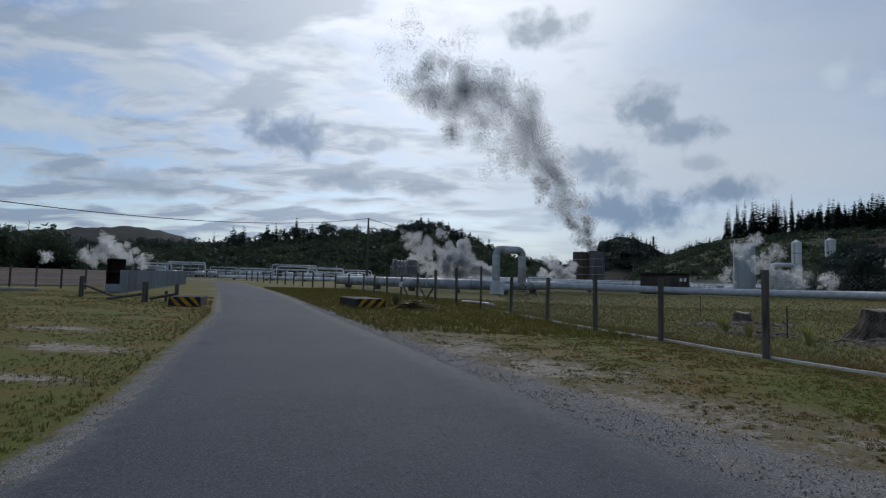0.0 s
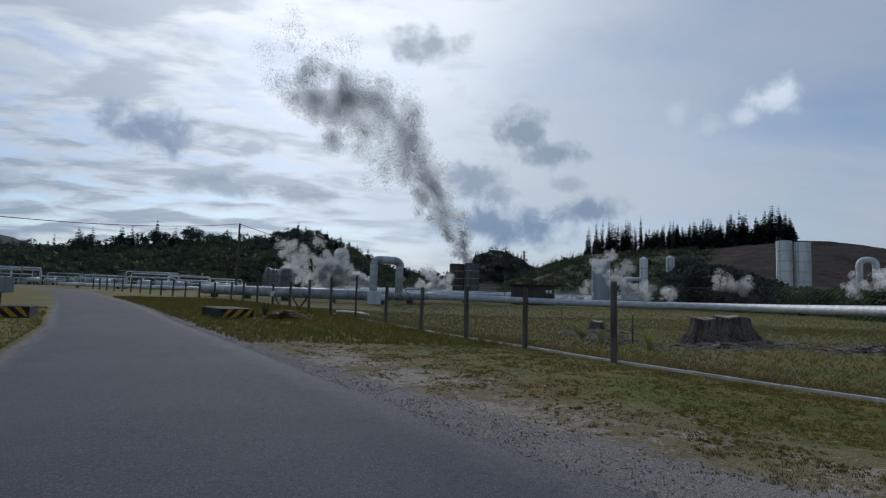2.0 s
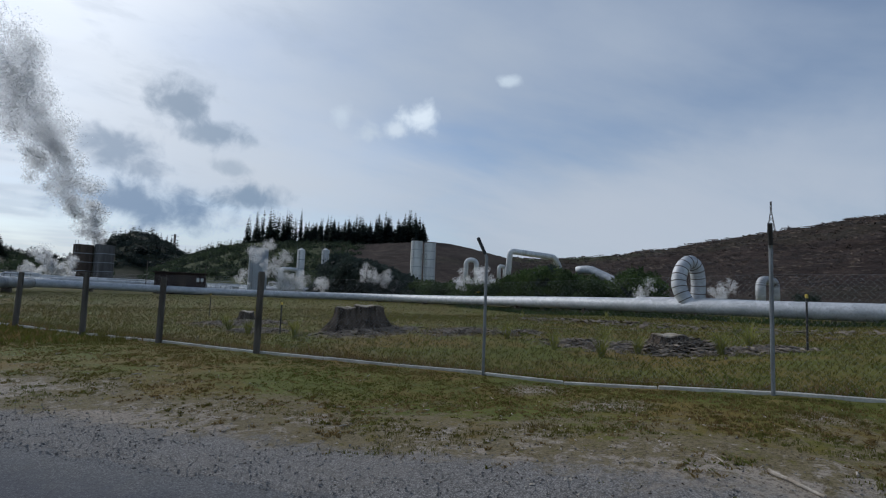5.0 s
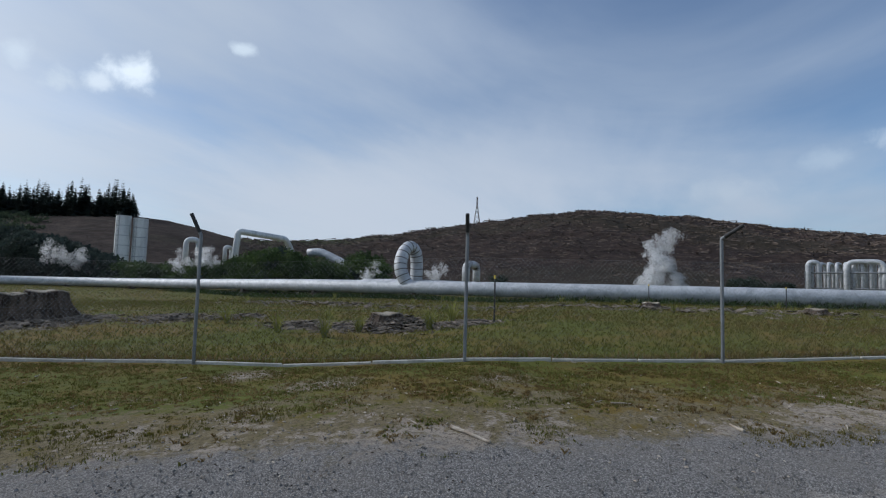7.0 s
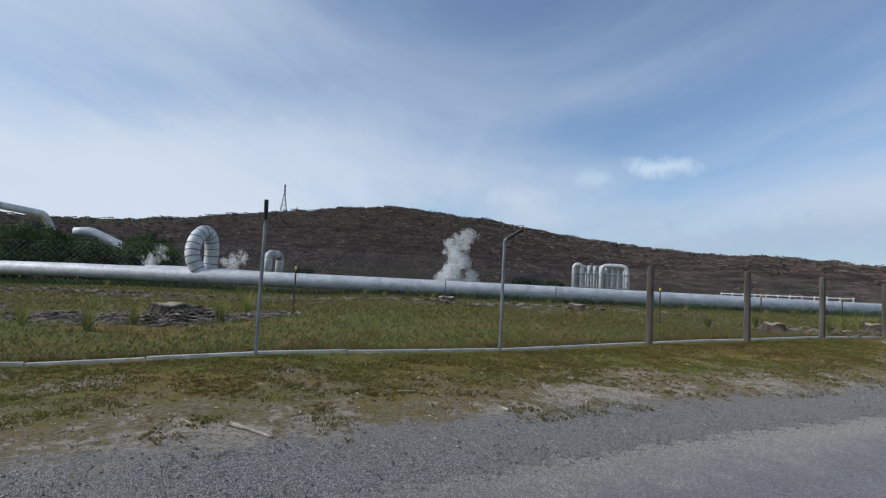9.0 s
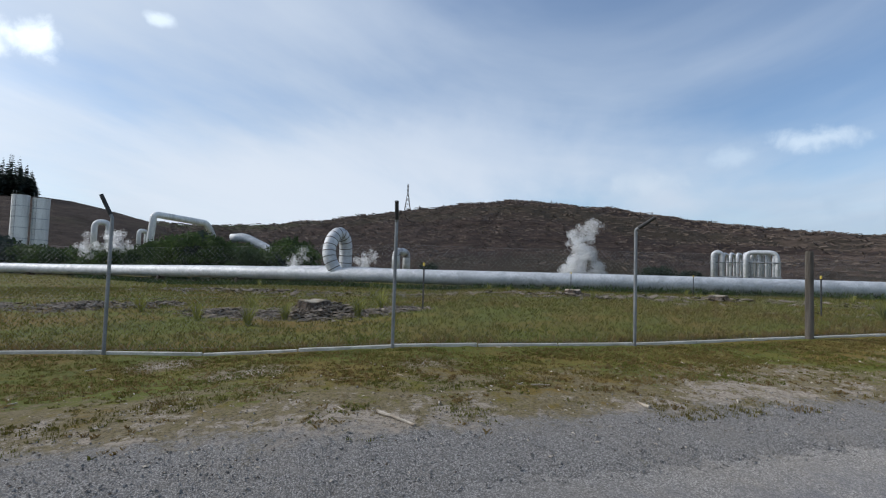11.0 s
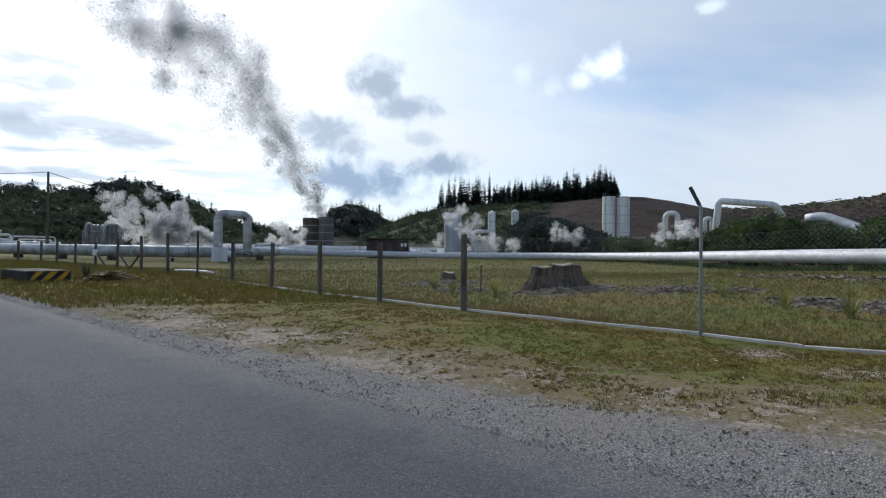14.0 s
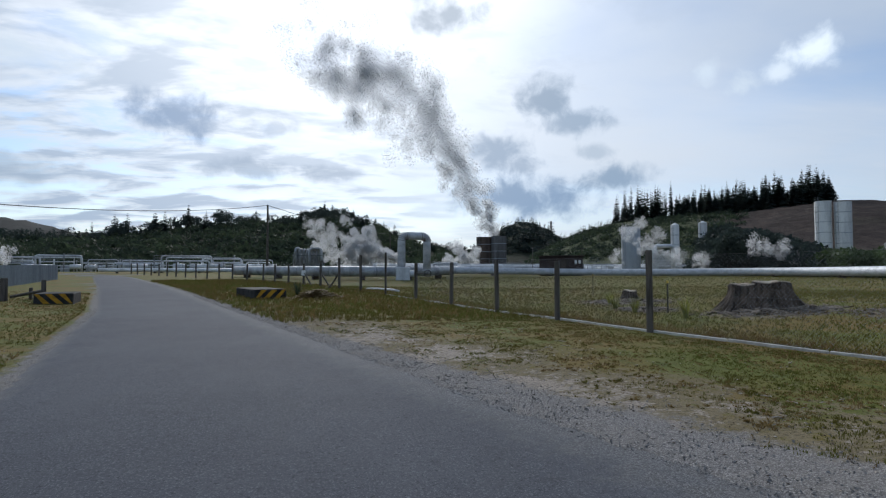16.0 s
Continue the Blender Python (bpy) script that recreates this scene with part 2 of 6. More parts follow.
def leafy(name, light, dark, scale, through=0.35):
    m, kk, b = material(name, 0.75)
    p = coords(kk)
    isl = kk.n.new("ShaderNodeNewGeometry").outputs["Random Per Island"]
    c = kk.mix(kk.step(kk.noise(p, scale, 3.0), 0.35, 0.65), light, dark)
    c = kk.mix(kk.math("MULTIPLY", isl, 0.5), c, tuple(0.75 * v for v in dark))
    kk.put(b.inputs["Base Color"], c)
    b.inputs["Specular IOR Level"].default_value = 0.2
    t, mixer = kk.n.new("ShaderNodeBsdfTranslucent"), kk.n.new("ShaderNodeMixShader")
    kk.put(t.inputs[0], c)
    mixer.inputs[0].default_value = through
    kk.l.new(b.outputs[0], mixer.inputs[1])
    kk.l.new(t.outputs[0], mixer.inputs[2])
    kk.l.new(mixer.outputs[0], kk.n["Material Output"].inputs[0])
    return m


# pine and dark scrub colours lifted, pines bluer, to stand in for distance haze
M_PINE = leafy("pine_needles", (0.050, 0.068, 0.056), (0.026, 0.040, 0.038), 0.1, 0.3)
M_BUSH = leafy("dark_scrub_leaves", (0.060, 0.082, 0.044), (0.028, 0.043, 0.030), 0.12, 0.4)
M_NEARBUSH = leafy("green_scrub_leaves", (0.075, 0.115, 0.035), (0.028, 0.05, 0.02), 0.35, 0.3)
M_GRASS = leafy("grass_blades", (0.118, 0.136, 0.026), (0.130, 0.108, 0.028), 0.45, 0.25)
M_DRY = leafy("dry_grass_blades", (0.24, 0.175, 0.075), (0.15, 0.10, 0.038), 0.5, 0.35)
M_FLAX = leafy("flax_leaves", (0.32, 0.32, 0.08), (0.14, 0.15, 0.045), 1.5, 0.3)

def gravel(kk, p):
    """Small crushed stone with dust between, grey with some pale pieces and dark joints; the scattered dark cells are
    painted shadow.
    """
    st = kk.n.new("ShaderNodeTexVoronoi")
    kk.put(st.inputs["Vector"], p)
    st.inputs["Scale"].default_value = 100.0
    tone = kk.n.new("ShaderNodeSeparateColor")
    kk.put(tone.inputs[0], st.outputs["Color"])
    g = kk.mix(kk.step(tone.outputs[0], 0.15, 0.9), (0.155, 0.148, 0.142), (0.34, 0.325, 0.31))
    # scattered dark cells: shadow among the stones put into the colour
    g = kk.mix(kk.math("MULTIPLY", kk.step(tone.outputs[1], 0.76, 0.86), 0.6), g, (0.075, 0.07, 0.065))
    g = kk.mix(kk.math("MULTIPLY", kk.step(tone.outputs[2], 0.92, 0.97), 0.7), g, (0.44, 0.425, 0.40))
    g = kk.mix(kk.math("MULTIPLY", kk.step(st.outputs["Distance"], 0.35, 0.65), 0.5), g, (0.085, 0.08, 0.076))
    g = kk.mix(kk.math("MULTIPLY", kk.step(kk.noise(p, 1.7, 8.0, 0.7), 0.42, 0.68), 0.3), g, (0.20, 0.178, 0.152))
    return g, st


# asphalt
M_ROAD, kk, b = material("worn_asphalt", 0.9)
b.inputs["Specular IOR Level"].default_value = 0.12
b.inputs["Diffuse Roughness"].default_value = 1.0
p = coords(kk)
c = kk.mix(kk.step(kk.noise(p, 0.35, 5.0, 0.6), 0.35, 0.68), (0.099, 0.100, 0.111), (0.130, 0.130, 0.139))
c = kk.mix(kk.step(kk.noise(p, 60.0, 4.0, 0.75), 0.5, 0.66), c, (0.25, 0.25, 0.258))
c = kk.mix(kk.step(kk.noise(kk.scaled(p, 1, 1, 1, 2, 2), 26.0, 6.0, 0.8), 0.52, 0.68), c, (0.045, 0.045, 0.05))
c = kk.mix(kk.math("MULTIPLY", kk.step(kk.noise(kk.scaled(p, 2.2, 0.5, 1, 0, 0, 0, 24), 0.9, 5.0, 0.6), 0.5, 0.7), 0.3), c, (0.13, 0.128, 0.128))
c = kk.mix(kk.step(kk.noise(p, 90.0, 3.0, 0.7), 0.55, 0.75), c, (0.045, 0.045, 0.048))
c = kk.mix(kk.math("MULTIPLY", kk.step(kk.noise(kk.scaled(p, 1, 1, 1, 5, 3), 1.6, 6.0, 0.65, 1.0), 0.60, 0.72), 0.35), c, (0.05, 0.05, 0.054))
att = kk.n.new("ShaderNodeAttribute")
att.attribute_name = "verge"
sep = kk.n.new("ShaderNodeSeparateColor")
kk.put(sep.inputs[0], att.outputs["Color"])
loose, _ = gravel(kk, p)
edge = kk.math("ADD", sep.outputs[0], kk.math("MULTIPLY", kk.math("SUBTRACT", kk.noise(p, 3.0, 9.0, 0.78), 0.5), 1.5))
c = kk.mix(kk.step(edge, 0.30, 0.95), c, loose)
kk.put(b.inputs["Base Color"], c)
kk.put(b.inputs["Roughness"], kk.math("ADD", kk.math("MULTIPLY", kk.noise(p, 6.0, 4.0), 0.15), 0.78))
bump(kk, b, kk.noise(p, 110.0, 3.0, 0.7), 0.6, 0.006)

# verge: gravel by the road, then worn soil and grass
M_GROUND, kk, b = material("grass_and_gravel_ground", 0.95)
p = coords(kk)
att = kk.n.new("ShaderNodeAttribute")
att.attribute_name = "verge"
sep = kk.n.new("ShaderNodeSeparateColor")
kk.put(sep.inputs[0], att.outputs["Color"])
shoulder, wear, far = sep.outputs[0], sep.outputs[1], sep.outputs[2]
gr = kk.mix(kk.step(kk.noise(p, 0.5, 6.0, 0.6), 0.38, 0.62), (0.108, 0.120, 0.022), (0.165, 0.112, 0.032))
gr = kk.mix(kk.step(kk.noise(kk.scaled(p, 1, 1, 1, 9, 4), 1.9, 6.0, 0.7), 0.50, 0.70), gr, (0.074, 0.090, 0.020))
gr = kk.mix(kk.math("MULTIPLY", kk.step(kk.noise(p, 38.0, 5.0, 0.8), 0.48, 0.62), 0.6), gr, (0.032, 0.030, 0.012))
gr = kk.mix(kk.math("MULTIPLY", kk.step(kk.noise(kk.scaled(p, 1, 1, 1, 1, 6), 52.0, 4.0, 0.75), 0.55, 0.68), 0.3), gr, (0.20, 0.165, 0.07))
thatch = kk.mix(kk.noise(p, 7.0, 7.0, 0.75), (0.13, 0.105, 0.052), (0.235, 0.195, 0.120))
thatch = kk.mix(kk.math("MULTIPLY", kk.step(kk.noise(p, 31.0, 6.0, 0.82), 0.45, 0.60), 0.8), thatch, (0.060, 0.048, 0.026))
soil = kk.mix(kk.noise(p, 4.0, 8.0, 0.75), (0.20, 0.168, 0.132), (0.42, 0.37, 0.31))
soil = kk.mix(kk.math("MULTIPLY", kk.step(kk.noise(p, 24.0, 7.0, 0.82), 0.47, 0.60), 0.8), soil, (0.095, 0.075, 0.055))
grav, stones = gravel(kk, p)
broad = kk.math("MULTIPLY", kk.math("SUBTRACT", kk.noise(kk.scaled(p, 1, 1, 1, 3, 8), 0.75, 5.0, 0.6, 0.3), 0.5), 2.4)
ragged = kk.math("MULTIPLY", kk.math("SUBTRACT", kk.noise(kk.scaled(p, 1, 1, 1, 5, 2), 5.0, 9.0, 0.78, 0.2), 0.5), 3.4)
patch = kk.math("ADD", wear, kk.math("ADD", broad, ragged))
c = kk.mix(kk.step(patch, 0.00, 0.42), gr, thatch)
c = kk.mix(kk.step(patch, 0.62, 0.90), c, soil)
edge = kk.math("ADD", shoulder, kk.math("MULTIPLY", kk.math("SUBTRACT", kk.noise(p, 2.6, 10.0, 0.8), 0.5), 2.2))
c = kk.mix(kk.step(edge, 0.30, 0.80), c, grav)
kk.put(b.inputs["Base Color"], c)
rubble = kk.math("ADD", kk.noise(p, 26.0, 8.0, 0.8), kk.math("MULTIPLY", kk.noise(p, 5.0, 4.0, 0.6), 0.8))
bump(kk, b, kk.mix(kk.step(edge, 0.30, 0.80), rubble, kk.math("SUBTRACT", 1.0, stones.outputs["Distance"])), 0.5, 0.022)

# felled slope: brown slash in lines along the contour, pale logs, stretches of green
M_SLOPE, kk, b = material("felled_hillside", 0.95)
p = coords(kk)
lines = kk.noise(kk.scaled(p, 0.5, 0.5, 1.5), 0.22, 9.0, 0.8, 0.4)
c = kk.mix(kk.step(lines, 0.36, 0.66), (0.020, 0.014, 0.012), (0.068, 0.048, 0.040))
c = kk.mix(kk.step(kk.noise(kk.scaled(p, 0.6, 0.6, 1.4), 0.5, 9.0, 0.82, 0.4), 0.56, 0.66), c, (0.125, 0.098, 0.082))
c = kk.mix(kk.step(kk.noise(p, 0.28, 9.0, 0.82), 0.50, 0.60), c, (0.020, 0.015, 0.012))
c = kk.mix(kk.math("MULTIPLY", kk.step(kk.noise(p, 0.012, 3.0), 0.52, 0.62), 0.3), c, (0.045, 0.045, 0.025))
att = kk.n.new("ShaderNodeAttribute")
att.attribute_name = "verge"
sep = kk.n.new("ShaderNodeSeparateColor")
kk.put(sep.inputs[0], att.outputs["Color"])
c = kk.mix(sep.outputs[0], c, kk.mix(kk.noise(p, 0.2, 6.0, 0.7), (0.030, 0.045, 0.018), (0.07, 0.085, 0.03)))
c = kk.mix(kk.math("MULTIPLY", sep.outputs[1], kk.step(kk.noise(p, 0.06, 6.0, 0.7, 0.5), 0.45, 0.62)), c, (0.105, 0.076, 0.060))
kk.put(b.inputs["Base Color"], c)
bump(kk, b, kk.noise(p, 0.8, 8.0, 0.75), 0.9, 0.8)
M_FARHILL = plain("far_wooded_hill", (0.011, 0.016, 0.017), (0.007, 0.010, 0.012), 0.03, 0.95, fine=0.3)
M_FORESTFLOOR = plain("forest_floor", (0.030, 0.036, 0.020), (0.016, 0.020, 0.012), 0.05, 0.95, fine=0.6)

# steam: bright droplets that pass light on, tinted blue to offset the warm sun
M_STEAM, kk, b = material("steam", 1.0)
b.inputs["Base Color"].default_value = (0.935, 0.965, 1.0, 1)
b.inputs["Specular IOR Level"].default_value = 0.0
t, mixer = kk.n.new("ShaderNodeBsdfTranslucent"), kk.n.new("ShaderNodeMixShader")
t.inputs[0].default_value = (0.935, 0.965, 1.0, 1)
mixer.inputs[0].default_value = 0.78
kk.l.new(b.outputs[0], mixer.inputs[1])
kk.l.new(t.outputs[0], mixer.inputs[2])
thin, veiled = kk.n.new("ShaderNodeBsdfTransparent"), kk.n.new("ShaderNodeMixShader")
veiled.inputs[0].default_value = 0.38
kk.l.new(thin.outputs[0], veiled.inputs[1])
kk.l.new(mixer.outputs[0], veiled.inputs[2])
kk.l.new(veiled.outputs[0], kk.n["Material Output"].inputs[0])

# ---------------------------------------------------------------- building helpers


def part(name, bm, mat, parent=None, label="", smooth=False):
    """One mesh object from a bmesh, under its thing."""
    me = bpy.data.meshes.new(name)
    bm.to_mesh(me)
    bm.free()
    me.materials.append(mat)
    if smooth:
        me.shade_smooth()
    ob = new(name, me)
    if parent:
        ob.parent = parent
    if label:
        tagged(ob, label)
    return ob


def raw(name, verts, faces, mat, parent=None, smooth=False):
    me = bpy.data.meshes.new(name)
    me.from_pydata([tuple(v) for v in verts] if not isinstance(verts, np.ndarray) else verts.tolist(), [], faces if not isinstance(faces, np.ndarray) else faces.tolist())
    me.materials.append(mat)
    if smooth:
        me.shade_smooth()
    ob = new(name, me)
    if parent:
        ob.parent = parent
    return ob


def thing(name, at, label, category, group="", kind="", rz=0.0):
    ob = new(name)
    ob.matrix_basis = pose(*at, 0, 0, rz)
    return tagged(ob, label, category, group, kind)


def box(w, d, h, at=(0, 0, 0), bev=0.01, rz=0.0, bm=None):
    """A bevelled box with its base centre at a point."""
    bm = bm or bmesh.new()
    made = bmesh.ops.create_cube(bm, size=1.0)["verts"]
    bmesh.ops.scale(bm, vec=(w, d, h), verts=made)
    if bev:
        edges = list({e for v in made for e in v.link_edges})
        made = list({v for f in bmesh.ops.bevel(bm, geom=edges, offset=bev, segments=1, affect="EDGES")["faces"] for v in f.verts} | {v for v in made if v.is_valid})
    m = Matrix.Translation((at[0], at[1], at[2] + h / 2)) @ Matrix.Rotation(radians(rz), 4, "Z")
    bmesh.ops.transform(bm, matrix=m, verts=made)
    return bm


def rod(points, radius, sides=10, bm=None, cap=True):
    """A tube along a line of points; radius may be a list."""
    bm = bm or bmesh.new()
    pts = [Vector(q) for q in points]
    rings = []
    normal = None
    for i, q in enumerate(pts):
        a = (pts[min(i + 1, len(pts) - 1)] - pts[max(i - 1, 0)]).normalized()
        if normal is None:
            normal = a.orthogonal().normalized()
            if abs(a.z) < 0.9:
                normal = (Vector((0, 0, 1)) - a * a.z).normalized()
        normal = (normal - a * normal.dot(a)).normalized()
        side = a.cross(normal)
        r = radius[i] if isinstance(radius, (list, tuple)) else radius
        rings.append([bm.verts.new(q + r * (math.cos(2 * math.pi * j / sides) * normal + math.sin(2 * math.pi * j / sides) * side)) for j in range(sides)])
    for r0, r1 in zip(rings, rings[1:]):
        for j in range(sides):
            bm.faces.new((r0[j], r0[(j + 1) % sides], r1[(j + 1) % sides], r1[j]))
    if cap:
        bm.faces.new(rings[0][::-1])
        bm.faces.new(rings[-1])
    return bm


def rounded(points, radius, steps=6):
    """A polyline with its corners turned into arcs."""
    pts = [Vector(q) for q in points]
    out = [pts[0]]
    for a, q, c in zip(pts, pts[1:], pts[2:]):
        u, v = (a - q), (c - q)
        r = min(radius, u.length * 0.49, v.length * 0.49)
        s, e = q + u.normalized() * r, q + v.normalized() * r
        for i in range(steps + 1):
            f = i / steps
            out.append((1 - f) ** 2 * s + 2 * f * (1 - f) * q + f * f * e)
    out.append(pts[-1])
    return out


def smooth01(v):
    v = np.clip(v, 0, 1)
    return v * v * (3 - 2 * v)


# ---------------------------------------------------------------- the lie of the land
ROAD_Y = np.array([-60, -30, -12, -6.9, -3.2, -1.2, 1.2, 3.6, 6.0, 9.5, 18.8, 36, 62, 85, 120])
ROAD_R = np.array([42, 22, 10.2, 7.3, 5.8, 4.8, 3.6, 2.6, 1.5, 0.0, -4.3, -12.0, -24.8, -40, -75])
ROAD_L = np.array([33, 14, 3.0, 0.4, -1.3, -2.1, -2.8, -3.2, -3.9, -5.2, -8.6, -16.4, -29.0, -46, -83])


def road_right(y):
    return np.interp(y, ROAD_Y, ROAD_R)


def road_left(y):
    return np.interp(y, ROAD_Y, ROAD_L)


def ground_z(x, y):
    """Height of the ground: level by the road, a low bank beside it, a slow rise up the road and across the field."""
    x, y = np.asarray(x, float), np.asarray(y, float)
    r = np.hypot(x, y)
    s = (x - road_right(y)) * 0.9
    l = (road_left(y) - x) * 0.9
    az = np.degrees(np.arctan2(x, y))
    ahead = smooth01((16 - az) / 20) * smooth01((az + 120) / 60)
    z = 0.0125 * np.clip(r - 8, 0, 92) * ahead
    z = z + (0.12 + 0.23 * smooth01((5.2 - y) / 4.2)) * smooth01((s + 1.8) / 3.6) * (1 - 0.35 * smooth01((r - 25) / 30)) + 0.04 * smooth01((s - 2) / 4)
    z = z + 0.30 * smooth01((x - 8.7) / 6.3) * smooth01((27 - y) / 12) + 0.22 * smooth01((x - 16) / 14) * smooth01((26 - y) / 20)
    z = z + 0.10 * smooth01(l / 4) + 0.5 * smooth01((r - 22) / 45) * (1 - ahead)
    return z


def ground_at(x, y):
    return float(ground_z(x, y))


def grid_sheet(name, xs, ys, mat, colour):
    gx, gy = np.meshgrid(xs, ys)
    gz = ground_z(gx, gy)
    inside = (gx < road_right(gy) - 0.25) & (gx > road_left(gy) + 0.25)
    gz = gz - 0.05 * inside
    rng = np.random.default_rng(3)
    near = np.hypot(gx, gy) < 40
    gz = gz + near * (~inside) * rng.normal(0, 0.006, gx.shape)
    verts = np.stack([gx, gy, gz], -1).reshape(-1, 3)
    nx, ny = len(xs), len(ys)
    i = np.arange(nx * ny).reshape(ny, nx)
    faces = np.stack([i[:-1, :-1], i[:-1, 1:], i[1:, 1:], i[1:, :-1]], -1).reshape(-1, 4)
    ob = raw(name, verts, faces, mat, smooth=True)
    a = ob.data.color_attributes.new("verge", "FLOAT_COLOR", "POINT")
    a.data.foreach_set("color", np.stack(colour(gx, gy), -1).reshape(-1, 4).astype(np.float32).ravel())
    return ob


DEBRIS = ((13.8, 4.95, 1.2, 1.2), (13.3, 7.0, 0.9, 1.4), (14.5, 3.2, 0.9, 0.8), (11.4, 13.8, 1.9, 1.3), (13.4, 11.6, 1.5, 0.9), (10.2, 20.2, 1.9, 1.5), (9.0, 16.5, 1.0, 1.0), (17, -14, 0.8, 1.2))
BARE = ((-7.1, 9.9, 1.7, 0.6), (-6.0, 7.2, 1.1, 0.4), (-9.5, 12.5, 1.6, 0.5), (6.6, 3.2, 0.7, 0.6), (7.2, 4.6, 0.5, 0.5), (7.4, 1.0, 0.5, 0.5))


def verge_weights(gx, gy):
    s = (gx - road_right(gy)) * 0.9
    l = (road_left(gy) - gx) * 0.9
    close = smooth01((34 - np.hypot(gx, gy)) / 25)
    wide = 0.35 + 0.95 * smooth01((14 - gy) / 12)
    shoulder = np.where(s > -0.5, 1 - smooth01((s - wide * 0.15) / (wide * 0.95)), 0)
    shoulder = np.maximum(shoulder, np.where(l > -0.5, 1 - smooth01((l + 0.1) / 0.42), 0))
    worn = np.where(s > 0, 1 - smooth01((s - 0.6) / 4.6), 0)
    worn = np.maximum(worn, np.where(l > 0, 0.25 * (1 - smooth01((l - 2.5) / 7)), 0))
    wear = -1.0 + 1.74 * worn * close
    for cx, cy, rx, ry in DEBRIS + BARE:
        wear = np.maximum(wear, 0.9 - 0.75 * (((gx - cx) / rx) ** 2 + ((gy - cy) / ry) ** 2))
    wear = np.clip(wear, -1.3, 1.2)
    one = np.ones_like(gx)
    return shoulder, wear, 0 * one, one


def spread(fine_lo, fine_hi, step, reach, grow=1.22):
    v = list(np.arange(fine_lo, fine_hi + 1e-6, step))
    s = step
    while v[-1] < reach:
        s *= grow
        v.append(v[-1] + s)
    s = step
    while v[0] > -reach:
        s *= grow
        v.insert(0, v[0] - s)
    return np.array(v)


ground = grid_sheet("ground", spread(-14, 20, 0.22, 3000), spread(-14, 26, 0.22, 3000), M_GROUND, verge_weights)
tagged(ground, "rough grass field with worn soil and gravel beside the road", "ground", kind="structure")

road_y = np.concatenate([np.arange(-60, 30, 0.4), np.arange(30, 120.1, 1.5)])
rv, rf = [], []
rng = np.random.default_rng(5)
COLS = 12
EDGE = [1.0, 0.3, 0.0, 0, 0, 0, 0, 0, 0, 0.05, 0.4, 0.8, 1.1]
for n, y in enumerate(road_y):
    L, R = float(road_left(y)) + 0.04 * rng.normal(), float(road_right(y)) + 0.02 * rng.normal()
    for j in range(COLS + 1):
        f = j / COLS
        x = L + (R - L) * f
        rv.append((x, y, ground_at(x, y) + 0.012 + 0.035 * (1 - (2 * f - 1) ** 2) - (0.035 if j in (0, COLS) else 0)))
    if n:
        for j in range(COLS):
            a = (n - 1) * (COLS + 1) + j
            rf.append((a, a + 1, a + COLS + 2, a + COLS + 1))
road_mesh = raw("road", rv, rf, M_ROAD, smooth=True)
edge_w = road_mesh.data.color_attributes.new("verge", "FLOAT_COLOR", "POINT")
edge_w.data.foreach_set("color", np.array([(EDGE[n % (COLS + 1)], 0, 0, 1) for n in range(len(rv))], np.float32).ravel())
road = tagged(road_mesh, "narrow worn grey asphalt road curving away between grass verges", "road", kind="structure")

# ---------------------------------------------------------------- hills


def profile(pairs):
    az, el = np.array([q[0] for q in pairs], float), np.array([q[1] for q in pairs], float)
    return lambda a: sum(np.interp(np.asarray(a, float) + o, az, el) for o in (-2, -1.2, -0.5, 0.5, 1.2, 2)) / 6


def hill_height(ridge, foot, crest, base=0.6):
    """Height over the plain at a bearing and a distance: a ridge at the distance crest, falling to the foot."""
    def height(a, r):
        top = 1.46 + np.tan(np.radians(ridge(a))) * crest
        f = smooth01((np.asarray(r, float) - foot) / (crest - foot)) ** 0.8
        back = smooth01((np.asarray(r, float) - crest) / (crest * 0.8))
        return base + (top - base) * f * (1 - back)
    return height


def hill(name, height, a0, a1, r0, r1, mat, label, na=120, nr=40, rough=1.0, colour=None, seed=0):
    rows_a, rows_r = np.linspace(a0, a1, na), np.linspace(r0, r1, nr)
    va, vr = np.meshgrid(rows_a, rows_r)
    x, y = np.sin(np.radians(va)) * vr, np.cos(np.radians(va)) * vr
    z = height(va, vr)
    z = z * smooth01((va - a0) / 2.0) * smooth01((a1 - va) / 2.0)
    rise = smooth01((vr - r0) / (0.3 * (r1 - r0)))
    z = z + rise * rough * np.array([noise.fractal(Vector((u / 22, v / 22, seed)), 1.0, 2.0, 5) for u, v in zip(x.ravel(), y.ravel())]).reshape(x.shape)
    z = z - 3.0 * (1 - smooth01((vr - r0) / (0.06 * (r1 - r0))))
    i = np.arange(na * nr).reshape(nr, na)
    faces = np.stack([i[:-1, :-1], i[1:, :-1], i[1:, 1:], i[:-1, 1:]], -1).reshape(-1, 4)
    ob = raw(name, np.stack([x, y, z], -1).reshape(-1, 3), faces, mat, smooth=True)
    if colour:
        a = ob.data.color_attributes.new("verge", "FLOAT_COLOR", "POINT")
        a.data.foreach_set("color", np.stack(colour(va, vr), -1).reshape(-1, 4).astype(np.float32).ravel())
    return tagged(ob, label, "hill", kind="structure")


